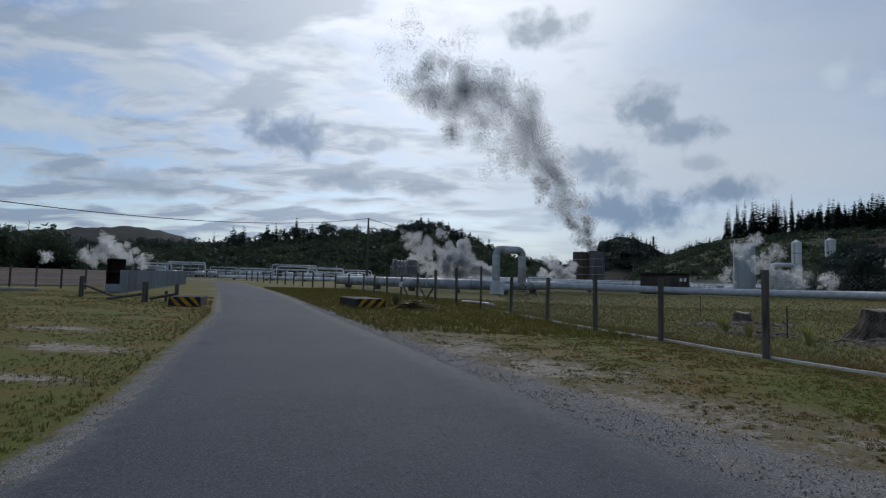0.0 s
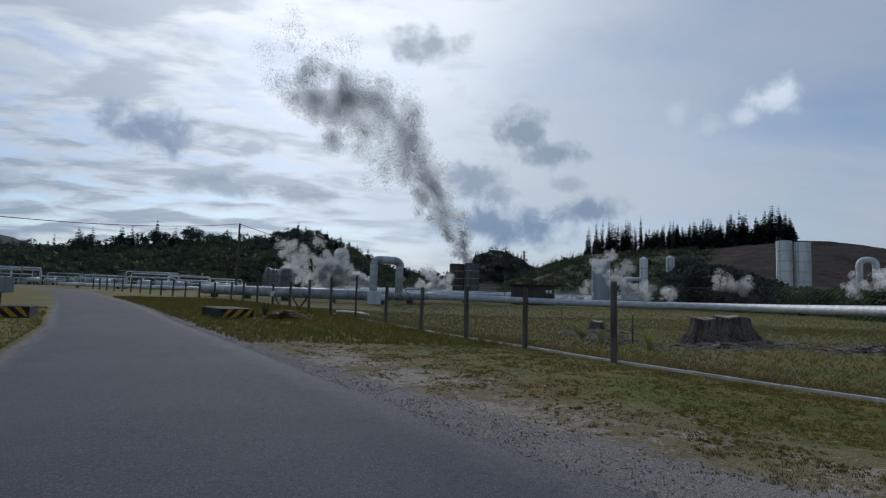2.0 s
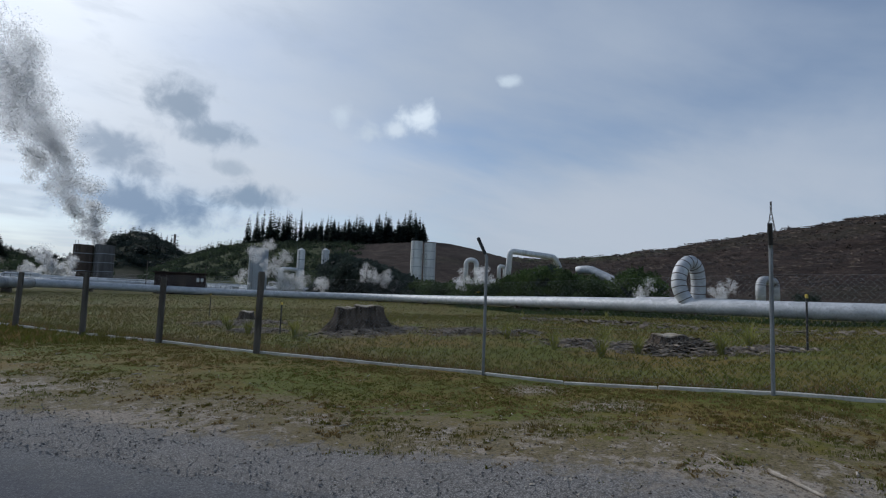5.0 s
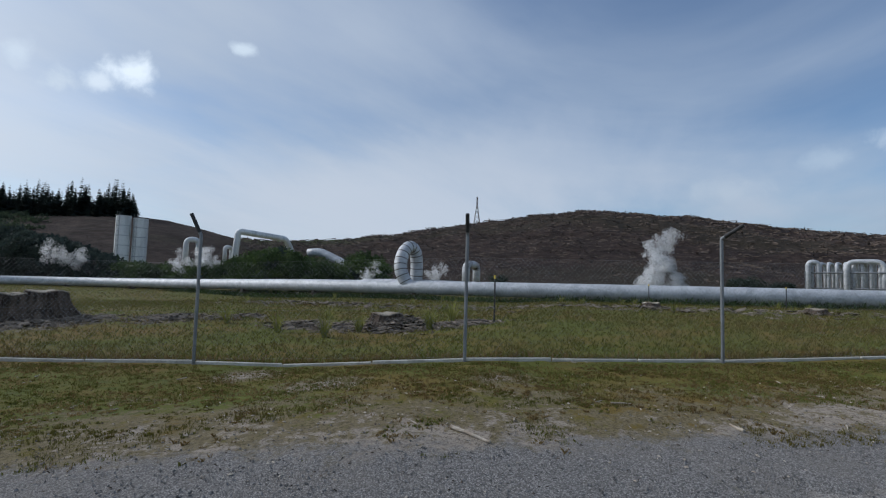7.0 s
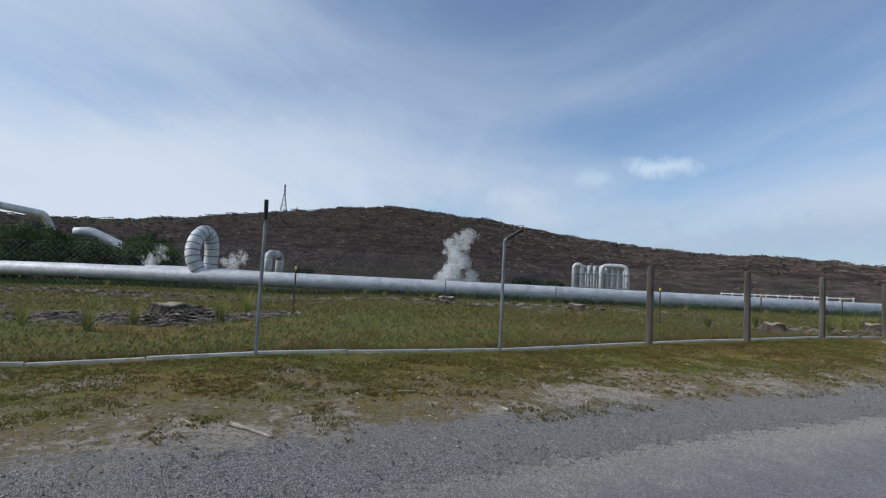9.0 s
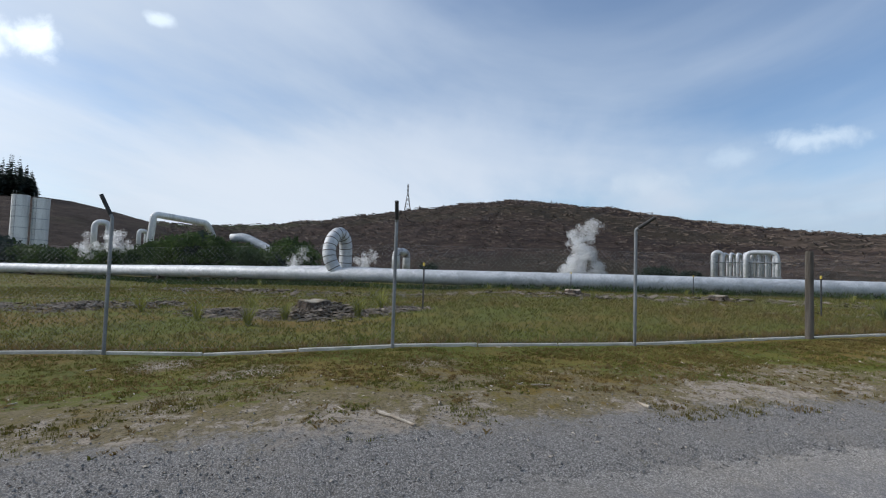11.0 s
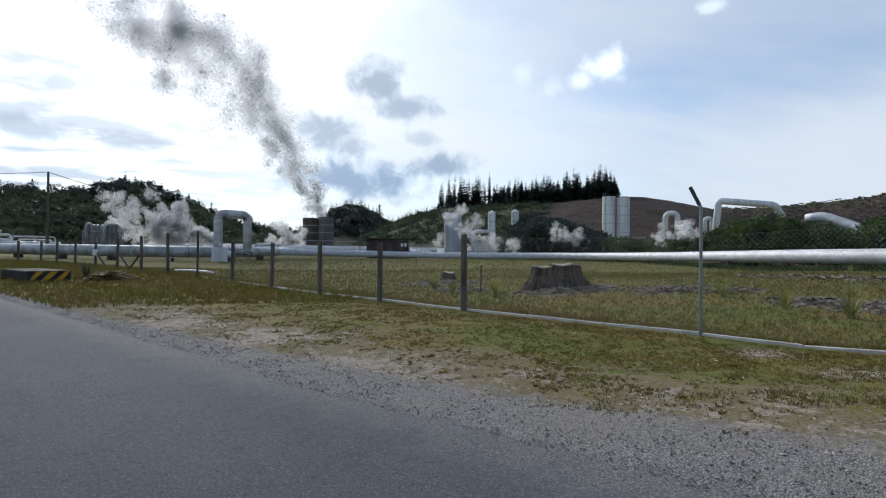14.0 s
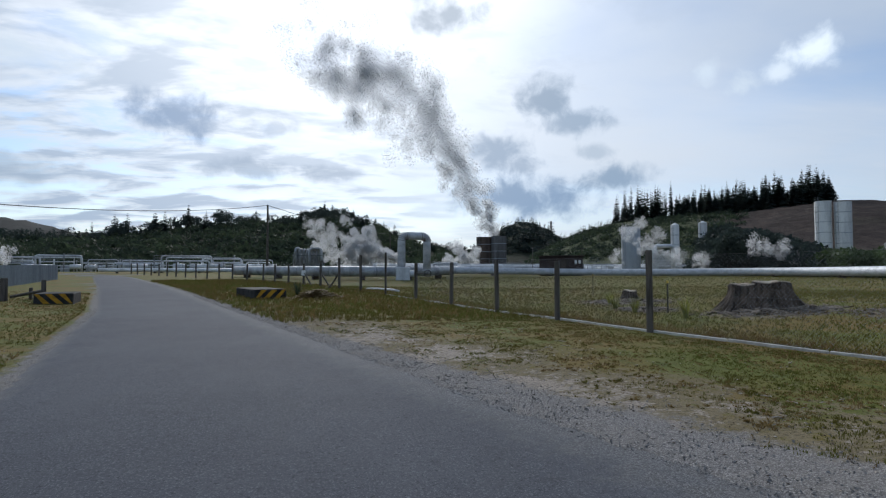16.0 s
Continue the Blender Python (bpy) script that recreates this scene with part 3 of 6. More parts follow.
H_FELLED = hill_height(profile([(40, 3.3), (52, 4.0), (61, 4.1), (69, 5.2), (78, 6.5), (89.5, 7.9), (98, 7.1), (108, 5.6), (121, 4.1), (128, 4.0), (135, 3.2), (150, 2.6), (175, 1.0)]), 95, 400)
H_PINES = hill_height(profile([(18, 1.2), (21, 3.0), (24, 4.0), (27, 4.5), (33, 5.0), (38, 5.2), (44, 5.8), (48, 5.3), (52, 4.6), (56, 3.2), (60, 1.5)]), 120, 300)
H_DOME = hill_height(profile([(11, 1.4), (13.2, 3.0), (14.6, 4.4), (16.7, 5.3), (18.5, 4.3), (20.5, 2.9), (24, 1.2)]), 250, 360)
H_FOREST = hill_height(profile([(-45, 0.9), (-30, 2.3), (-24, 2.5), (-18, 3.5), (-13, 4.3), (-9, 4.3), (-4, 5.1), (0, 4.5), (4, 2.7), (8, 1.6), (12, 1.2), (15, 0.5)]), 120, 210)
H_FAR = hill_height(profile([(-60, 3.0), (-42, 3.2), (-38, 3.6), (-34, 4.2), (-29.5, 4.1), (-27, 3.3), (-20, 2.4), (0, 1.5), (15, 1.0)]), 380, 700)

hill("hill_felled", H_FELLED, 38, 178, 95, 620, M_SLOPE, "broad brown hill of felled forest strewn with pale slash", 260, 90, 2.0,
     lambda a, r: (smooth01((72 - a) / 9) * smooth01((r - 250) / 100), smooth01((a - 104) / 18), 0 * a, 0 * a + 1), 1)
hill("hill_pines", H_PINES, 17, 60, 120, 480, M_SLOPE, "scrub-covered hill carrying a stand of dark pines", 140, 50, 1.2,
     lambda a, r: (smooth01((37 - a) / 5), 0 * a, 0 * a, 0 * a + 1), 2)
hill("hill_dome", H_DOME, 10, 26, 250, 560, M_FORESTFLOOR, "rounded wooded knoll in the distance", 60, 30, 1.5, None, 3)
hill("hill_forest", H_FOREST, -46, 16, 120, 340, M_FORESTFLOOR, "dark wooded ridge behind the plant", 160, 40, 1.2, None, 4)
hill("hill_far", H_FAR, -62, 16, 380, 1200, M_FARHILL, "distant bluish wooded hill", 120, 30, 5.0, None, 5)
# ---------------------------------------------------------------- pipes, tanks and plant


def polar(az, d, z=None):
    x, y = math.sin(radians(az)) * d, math.cos(radians(az)) * d
    return (x, y, ground_at(x, y) if z is None else z)


def length_along(points):
    return np.concatenate([[0], np.cumsum([(Vector(b) - Vector(a)).length for a, b in zip(points, points[1:])])])


def pipeline(name, points, radius, mat, label, bend=3.0, band_every=3.0, legs=6.0, strap=M_GALV, sides=20, category="pipe"):
    """A clad pipe on saddles: sections with joint bands and supports as parts."""
    at = Vector(points[0])
    t = thing(name, (at.x, at.y, ground_at(at.x, at.y)), label, category)
    origin = Vector(t.matrix_basis.translation)
    line = [q - origin for q in rounded(points, bend, 8)]
    part("pipe_section", rod(line, radius, sides), mat, t, smooth=True)
    run = length_along(line)

    def on(s):
        i = min(max(int(np.searchsorted(run, s)) - 1, 0), len(line) - 2)
        f = (s - run[i]) / max(run[i + 1] - run[i], 1e-6)
        return line[i].lerp(line[i + 1], f), (line[i + 1] - line[i]).normalized()

    s = band_every * 0.5
    while band_every and s < run[-1]:
        q, a = on(s)
        part("joint_band", rod([q - a * 0.05, q + a * 0.05], radius * 1.022, sides), strap, t, smooth=False)
        s += band_every
    s = legs * 0.4
    while legs and s < run[-1]:
        q, a = on(s)
        g = ground_at(q.x + origin.x, q.y + origin.y) - origin.z
        if q.z - radius - g > 0.04 and abs(a.z) < 0.3:
            rz = math.degrees(math.atan2(a.y, a.x))
            part("saddle_support", box(0.22, radius * 1.5, q.z - radius * 0.8 - g + 0.15, (q.x, q.y, g - 0.15), 0.01, rz), M_RUST, t)
        s += legs
    return t


pipeline("steam_main", [(47, -62, 1.75), (34.6, -30, 1.58), (33.2, -6, 1.57), (33.4, 8, 1.53), (36.5, 20, 1.50), (44, 39, 1.30), (46, 52, 1.22), (44, 60, 1.18), (38, 66, 1.10), (30, 70, 1.13), (20, 72, 1.3), (8, 69, 1.45)], 0.45, M_CLAD,
         "large silver-clad steam main on low dark saddles in grass", 6.0, 4.5, 9.0, M_CLAD)
pipeline("steam_main", [(-13.2, 57.5, 1.45), (-7, 51.5, 1.40), (-0.7, 46, 1.35), (4.6, 50, 1.35), (9, 56, 1.4)], 0.45, M_CLAD_DARK,
         "thick grey-clad pipe with dark underside behind the timber fence", 5.0, 4.0, 5.0)
for n, (a, dz) in enumerate(((0, 0.0), (1, 0.35), (2, 0.1))):
    pipeline("collector_pipe", [polar(-3 + a * 2, 92 + a * 6, 2.1 + dz), polar(10, 100 + a * 7, 2.0 + dz), polar(20, 96 + a * 7, 1.9 + dz), polar(27, 92 + a * 8, 1.7 + dz), polar(33, 86 + a * 9, 1.9 + dz)], 0.32, M_WHITE if n else M_CLAD,
             "pale collector pipe running low across the plant", 4.0, 6.0, 8.0, M_CLAD, 12)
pipeline("branch_pipe", [(36.5, 16, 1.9), (36.2, 12.5, 1.95), (35.4, 2, 1.75), (35.2, -20, 1.7)], 0.16, M_CLAD, "thin silver pipe lying behind the steam main", 2.0, 5.0, 8.0, M_CLAD, 10)


def loop_pipe(name, foot_a, foot_b, top, radius, mat, label, segs=False, bend=None):
    """An inverted U of clad pipe, its elbows made of segments with visible seams."""
    a, b = Vector(foot_a), Vector(foot_b)
    t = thing(name, (a.x, a.y, ground_at(a.x, a.y)), label, "pipe loop")
    o = Vector(t.matrix_basis.translation)
    bend = bend or (b - a).length * 0.5
    line = [q - o for q in rounded([a, Vector((a.x, a.y, top - radius)), Vector((b.x, b.y, top - radius)), b], bend, 7)]
    part("pipe_bend", rod(line, radius, 20), mat, t, smooth=True)
    if segs:
        run = length_along(line)
        for i in range(2, len(line) - 2):
            q, d = line[i], (line[i + 1] - line[i - 1]).normalized()
            part("seam_band", rod([q - d * 0.022, q + d * 0.022], radius * 1.02, 20), M_RUST, t)
    for q in (a, b):
        part("collar", rod([Vector(q) - o, Vector(q) - o + Vector((0, 0, 0.12))], radius * 1.12, 20), mat, t)
    return t




def horseshoe(az, d, rows, radius, mat, label):
    """A bowed clad loop through points (across, deep, high) round a bearing, with dark seams between its mitred segments."""
    x, y, g = polar(az, d)
    t = thing("expansion_loop", (x, y, g), label, "pipe loop", rz=-az)
    q = [Vector(r) - Vector((0, 0, g)) for r in rows]
    line = []
    for i in range(len(q) - 1):
        p0, p1, p2, p3 = q[max(i - 1, 0)], q[i], q[i + 1], q[min(i + 2, len(q) - 1)]
        for n in range(4):
            f = n / 4
            line.append(0.5 * (2 * p1 + (p2 - p0) * f + (2 * p0 - 5 * p1 + 4 * p2 - p3) * f * f + (3 * p1 - p0 - 3 * p2 + p3) * f ** 3))
    line.append(q[-1])
    part("pipe_bend", rod(line, radius, 24), mat, t, smooth=True)
    for i in range(3, len(line) - 3, 2):
        a = (line[i + 1] - line[i - 1]).normalized()
        part("seam_band", rod([line[i] - a * 0.025, line[i] + a * 0.025], radius * 1.02, 24), M_RUST, t)
    for e in (line[0], line[-1]):
        part("collar", rod([e, e + Vector((0, 0, 0.12))], radius * 1.1, 24), mat, t)
    return t


horseshoe(70.9, 37.0, [(0.25, -0.5, 1.35), (-0.05, -0.5, 1.75), (-0.42, -0.45, 2.5), (-0.50, -0.3, 3.2), (-0.28, 0.05, 3.95), (0.12, 0.5, 4.3), (0.48, 0.9, 3.95), (0.60, 1.15, 3.1), (0.58, 1.25, 2.1), (0.56, 1.25, 1.3)], 0.44, M_CLAD,
          "tall bowed silver-clad expansion loop with dark segment seams")
loop_pipe("expansion_loop", polar(76.9, 58, 1.9), polar(78.0, 60, 1.9), 4.65, 0.42, M_CLAD, "small silver expansion loop behind the steam main", True, 0.7)
loop_pipe("expansion_loop", polar(3.75, 49, 1.4), polar(6.45, 50, 1.4), 4.95, 0.36, M_CLAD, "square pale grey pipe arch rising from the main", True, 0.6)
loop_pipe("expansion_loop", polar(48.8, 90, 4.0), polar(49.9, 90, 4.0), 8.35, 0.40, M_WHITE, "white pipe arch above scrub", False, 0.9)
loop_pipe("expansion_loop", polar(52.3, 84, 4.0), polar(52.9, 85, 4.0), 7.0, 0.28, M_WHITE, "small white pipe arch above scrub", False, 0.5)
loop_pipe("expansion_loop", polar(29.6, 84, 1.6), polar(31.3, 86, 1.6), 5.2, 0.30, M_WHITE, "white pipe arch beside a steel tank", False, 0.6)

pipeline("riser_pipe", [polar(53.0, 80, 1.0), polar(53.45, 80, 8.75), polar(58.0, 82, 8.15), polar(58.6, 83, 6.6), polar(59.0, 84, 2.0)], 0.44, M_WHITE, "white riser pipe bending over and sloping down behind scrub", 0.6, 0, 0)
pipeline("riser_pipe", [polar(60.4, 58, 4.85), polar(61.6, 57.5, 5.0), polar(64.3, 56, 3.7), polar(66, 54, 2.4)], 0.42, M_CLAD, "grey pipe sloping down out of scrub", 1.2, 0, 0)


def tank(name, az, d, dia, top, mat, label, cone=0.12, rings=3):
    """An upright cylinder with weld rings, a shallow cone roof, a ladder and a base."""
    x, y, g = polar(az, d)
    t = thing(name, (x, y, g), label, "tank")
    r, h = dia / 2, top - g
    part("shell", rod([(0, 0, -0.2), (0, 0, h)], r, 28, cap=True), mat, t, smooth=False)
    part("roof", rod([(0, 0, h), (0, 0, h + 0.04), (0, 0, h + dia * cone), (0, 0, h + dia * cone + 0.05)], [r * 1.03, r * 1.03, 0.12, 0.06], 28), mat, t)
    for i in range(rings):
        z = h * (i + 1) / (rings + 1)
        part("weld_ring", rod([(0, 0, z - 0.05), (0, 0, z + 0.05)], r * 1.015, 28), M_GREYTANK, t)
    a = Vector((-x, -y, 0)).normalized()
    s = a.cross(Vector((0, 0, 1)))
    side = (a + s * 0.8).normalized() * (r + 0.12)
    for e in (-0.2, 0.2):
        q = side + s * e
        part("ladder_rail", rod([q, q + Vector((0, 0, h + 0.7))], 0.03, 5), M_GALV, t)
    for i in range(int(h / 0.9)):
        z = Vector((0, 0, 0.6 + i * 0.9))
        part("ladder_rung", rod([side - s * 0.2 + z, side + s * 0.2 + z], 0.02, 4), M_GALV, t)
    part("outlet_pipe", rod(rounded([side * 0.6 + Vector((0, 0, 0.8)), side * 1.5 + Vector((0, 0, 0.8)), side * 1.5 + Vector((0, 0, -0.2))], 0.3), 0.12, 8), mat, t, smooth=True)
    return t


tank("silencer_tower", 12.45, 118, 3.2, 8.6, M_RUST, "rust-brown steel silencer tower venting thick steam", 0.0, 4)
tank("silencer_tower", 14.05, 118, 3.3, 8.8, M_DARKTANK, "stained grey steel silencer tower venting thick steam", 0.0, 4)
tank("separator_tank", 27.4, 86, 2.75, 7.8, M_GREYTANK, "blue-grey steel separator tank among pipes", 0.05, 3)
tank("separator_tank", 31.5, 100, 1.35, 9.0, M_WHITE, "slim white steel vessel with cone top", 0.3, 4)
tank("separator_tank", 33.95, 100, 1.35, 9.2, M_WHITE, "slim white steel vessel with cone top", 0.3, 4)
tank("twin_silencer", 43.45, 112, 2.45, 13.0, M_WHITE, "tall white steel silencer of a pair above scrub", 0.03, 6)
tank("twin_silencer", 44.85, 112, 2.45, 12.7, M_WHITE, "tall white steel silencer of a pair above scrub", 0.03, 6)


def manifold(az, d, wide, top, count, radius, mat, label, depth=1.6):
    """A rack of tall narrow pipe loops side by side on a frame."""
    x, y, g = polar(az, d)
    t = thing("pipe_manifold", (x, y, g), label, "pipe manifold", rz=-az)
    h = top - g
    for i in range(count):
        px = -wide / 2 + wide * i / (count - 1)
        yy = 0.15 * (i % 2)
        part("loop_tube", rod(rounded([(px, -depth / 2 + yy, -0.1), (px, -depth / 2 + yy, h), (px + wide / count * 0.6, depth / 2, h), (px + wide / count * 0.6, depth / 2, -0.1)], 0.5), radius, 12), mat, t, smooth=True)
    for a0, a1 in ((-0.56, -0.40), (0.02, 0.56)):
        part("large_loop", rod(rounded([(a0 * wide, -depth / 2 - 0.35, -0.1), (a0 * wide, -depth / 2 - 0.35, h * 1.03), (a1 * wide, -depth / 2 - 0.1, h * 1.03), (a1 * wide, -depth / 2 - 0.1, -0.1)], 0.7), radius * 1.5, 14), mat, t, smooth=True)
    for z in (0.35, 0.75):
        part("header_pipe", rod([(-wide / 2 - 0.6, -depth / 2 - 0.3, h * z), (wide / 2 + 0.6, -depth / 2 - 0.3, h * z)], 0.07, 8), M_GALV, t)
    for px in (-wide / 2 - 0.5, 0, wide / 2 + 0.5):
        part("frame_post", box(0.1, 0.1, h * 0.8, (px, -depth / 2 - 0.45, 0)), M_GALV, t)
    return t


manifold(111.0, 62, 4.9, 4.8, 9, 0.15, M_CLAD, "row of silver pipe loops on a steel frame", 2.2)
manifold(-5.9, 76, 3.0, 4.3, 8, 0.13, M_CLAD_DARK, "row of grey pipe loops wrapped in steam", 1.8)

# valve box at the arch foot
x, y, g = polar(3.9, 48.2)
v = thing("valve_chamber", (x, y, g), "white steel valve box with a handwheel at the pipe arch", "valve", rz=-4)
part("valve_body", box(1.25, 0.9, 1.25, (0, 0, -0.1), 0.06), M_WHITE, v)
part("stub_pipe", rod([(0.6, 0, 0.6), (1.2, 0, 0.6)], 0.3, 14), M_WHITE, v)
part("spindle", rod([(1.1, -0.3, 0.6), (2.2, -0.3, 0.6)], 0.04, 6), M_BLACK, v)
part("handwheel", rod([(2.2 + 0.3 * math.cos(i * math.pi / 8), -0.3, 0.6 + 0.3 * math.sin(i * math.pi / 8)) for i in range(17)], 0.035, 6), M_BLACK, v)

# the shed
x, y, g = polar(20.5, 78)
shed = thing("shed", (x, y, g), "low dark brown corrugated shed with a flat roof", "shed", rz=-20.5)
part("wall", box(5.9, 3.6, 2.75, (0, 0, -0.1), 0.03), M_SHED, shed)
part("roof", box(6.3, 4.0, 0.14, (0, 0, 2.68), 0.02), M_SHED, shed)
for i in range(24):
    part("wall_rib", box(0.06, 0.05, 2.65, (-2.87 + i * 0.25, -1.815, 0), 0), M_SHED, shed)
part("door", box(0.9, 0.06, 2.0, (0.2, -1.85, 0), 0.01), M_RUST, shed)
for px in (2.0, 2.5):
    part("notice_board", box(0.32, 0.04, 0.45, (px, -1.87, 1.7), 0.005), M_WHITE, shed)

# ---------------------------------------------------------------- boundary fence


def fence_base(x, y):
    return ground_at(x, y)


STEEL = [(7.79, 6.06, 8), (8.62, 1.82, -8), (10.05, -2.06, 14)]
RIGHT = [(11.7, -5.6), (12.95, -8.66), (14.4, -11.8), (16.0, -15.2), (17.7, -18.8), (19.6, -22.6), (21.6, -26.5), (23.8, -30.5)]
AHEAD = [(5.98, 10.74), (5.07, 13.78), (4.11, 16.47), (3.12, 19.35), (2.08, 22.1), (0.95, 24.9), (-0.2, 27.6), (-1.4, 30.3), (-2.65, 33.0), (-3.95, 35.8), (-5.25, 38.4), (-6.6, 41.0), (-7.9, 43.6)]
FARPOSTS = [(-7.9 - 1.72 * i, 43.6 + 2.42 * i) for i in range(1, 14)]
HEIGHTS = [1.72, 1.55, 1.62, 1.55, 1.5, 1.95, 1.85, 1.7, 1.55, 1.4, 1.35, 1.35, 1.4]

fence = thing("boundary_fence", (6, 6, fence_base(6, 6)), "chain-link fence on timber and steel posts above a kerb strip", "fence")
FO = Vector(fence.matrix_basis.translation)
rng = random.Random(4)


def timber_post(x, y, h, r=0.075):
    z = fence_base(x, y)
    lean = Vector((rng.uniform(-0.03, 0.03), rng.uniform(-0.03, 0.03), 0))
    q = Vector((x, y, z - 0.1)) - FO
    bm = rod([q, q + Vector((0, 0, h * 0.5 + 0.1)) + lean * 0.5, q + Vector((0, 0, h + 0.06)) + lean, q + Vector((0, 0, h + 0.1)) + lean], [r, r * 0.98, r * 0.95, r * 0.8], 12)
    part("timber_post", bm, M_TIMBER, fence)


for (x, y), h in zip(AHEAD, HEIGHTS):
    timber_post(x, y, h, 0.072 if h < 1.9 else 0.05)
for x, y in FARPOSTS:
    timber_post(x, y, 1.4)
for x, y in RIGHT:
    timber_post(x, y, 1.68, 0.075)
for (x, y, lean) in STEEL:
    z = fence_base(x, y)
    q = Vector((x, y, z - 0.1)) - FO
    bend = q + Vector((0, 0, {8: 2.16, -8: 2.05, 14: 2.08}[lean]))
    tip = {8: (-0.06, 0.15, 0.33), -8: (-0.12, -0.02, 0.30), 14: (-0.1, -0.28, 0.20)}[lean]
    post = part("steel_post", rod([q, bend - Vector((0, 0, 0.05)), bend, bend + Vector(tip) * 0.5, bend + Vector(tip)], 0.027, 10), M_GALV, fence, "slim galvanised steel post with a cranked top")
    part("cap", rod([bend + Vector(tip) * 0.15, bend + Vector(tip) * 1.06], 0.031, 10), M_BLACK, post, "dark barbed-wire arm")

LINE = RIGHT[::-1] + [(x, y) for x, y, _ in STEEL[::-1]] + AHEAD + FARPOSTS


def kerb_strip(points, name):
    """The narrow concrete strip under the mesh, in lengths that sit unevenly."""
    for a, b in zip(points, points[1:]):
        a, b = Vector((*a, 0)), Vector((*b, 0))
        n = max(1, round((b - a).length / 1.45))
        for i in range(n):
            p0, p1 = a.lerp(b, i / n), a.lerp(b, (i + 1) / n)
            mid, d = (p0 + p1) / 2, p1 - p0
            off = Vector((-d.y, d.x, 0)).normalized() * rng.uniform(-0.065, -0.045)
            z = fence_base(mid.x, mid.y)
            bm = box(d.length - 0.02, 0.055, 0.11, (0, 0, 0), 0.010)
            tilt = math.atan2(fence_base(p1.x, p1.y) - fence_base(p0.x, p0.y), d.length) + rng.uniform(-0.008, 0.008)
            m = Matrix.Translation(mid + off + Vector((0, 0, z - 0.066 + rng.uniform(0, 0.006))) - FO) @ Matrix.Rotation(math.atan2(d.y, d.x), 4, "Z") @ Matrix.Rotation(-tilt, 4, "Y")
            bmesh.ops.transform(bm, matrix=m, verts=bm.verts)
            part("kerb_length", bm, M_CONCRETE, fence)


kerb_strip(LINE[2:17], "kerb_length")


def mesh_panel(points, height, pitch, wire, name="chain_link"):
    """Crossing diagonal wires between the posts, and line wires along them."""
    verts, faces = [], []

    def strand(p, q, w):
        p, q = Vector(p), Vector(q)
        a = (q - p).normalized()
        u = a.orthogonal().normalized()
        v = a.cross(u)
        n = len(verts)
        for e in (p, q):
            for j in range(3):
                verts.append(tuple(e + w * (math.cos(j * 2.0944) * u + math.sin(j * 2.0944) * v)))
        for j in range(3):
            faces.append((n + j, n + (j + 1) % 3, n + 3 + (j + 1) % 3, n + 3 + j))

    for (ax, ay), (bx, by) in zip(points, points[1:]):
        a, b = Vector((ax, ay, fence_base(ax, ay) + 0.05)) - FO, Vector((bx, by, fence_base(bx, by) + 0.05)) - FO
        a.z, b.z = a.z, b.z
        run = (b - a).length
        count = int(run / pitch)
        tall = height / run
        for i in range(-int(height / pitch), count + 1):
            for sgn in (1, -1):
                s0, s1 = i * pitch / run, i * pitch / run + tall
                c0, c1 = max(s0, 0.0), min(s1, 1.0)
                if c1 - c0 < 1e-3:
                    continue
                z0, z1 = (c0 - s0) * run, (c1 - s0) * run
                if sgn < 0:
                    z0, z1 = height - z0, height - z1
                strand(a.lerp(b, c0) + Vector((0, 0, z0)), a.lerp(b, c1) + Vector((0, 0, z1)), wire)
        for z in (0.02, height * 0.5, height):
            strand(a + Vector((0, 0, z)), b + Vector((0, 0, z)), wire * 1.3)
    me = bpy.data.meshes.new(name)
    me.from_pydata(verts, [], faces)
    me.materials.append(M_WIRE)
    ob = new(name, me)
    ob.parent = fence
    return tagged(ob, "sagging galvanised chain-link mesh", kind="stuff")


mesh_panel(LINE[3:16], 1.55, 0.075, 0.0008)
mesh_panel(LINE[15:24], 1.4, 0.14, 0.0010)
# braces at the strainer post
for (a, b, c) in ((8, 0.9, -1.0), (9, 0.9, 1.0), (10, 0.9, 0.9)):
    x, y = AHEAD[a - 1]
    q = Vector((x, y, fence_base(x, y))) - FO
    part("brace", rod([q + Vector((0, 0, b)), q + Vector((c * 0.6, -0.5 * c, 0.0))], 0.05, 8), M_TIMBER, fence)

x, y = AHEAD[9]
part("sign_plate", box(0.26, 0.02, 0.34, (x - FO.x, y - FO.y - 0.1, fence_base(x, y) - FO.z + 0.62), 0.004), M_WHITE, fence, "small white notice plate")
hose = part("drain_hose", rod(rounded([(0, 0, 0.05), (0.6, -0.7, 0.07), (1.2, -1.4, 0.05), (1.55, -3.4, 0.04)], 0.8), 0.05, 8), M_WHITE, None, smooth=True)
hx, hy = polar(0.2, 30)[:2]
hose.location = (hx, hy, ground_at(hx, hy))
tagged(hose, "white plastic drain hose lying in the grass", "hose")

# ---------------------------------------------------------------- hazard blocks by the road


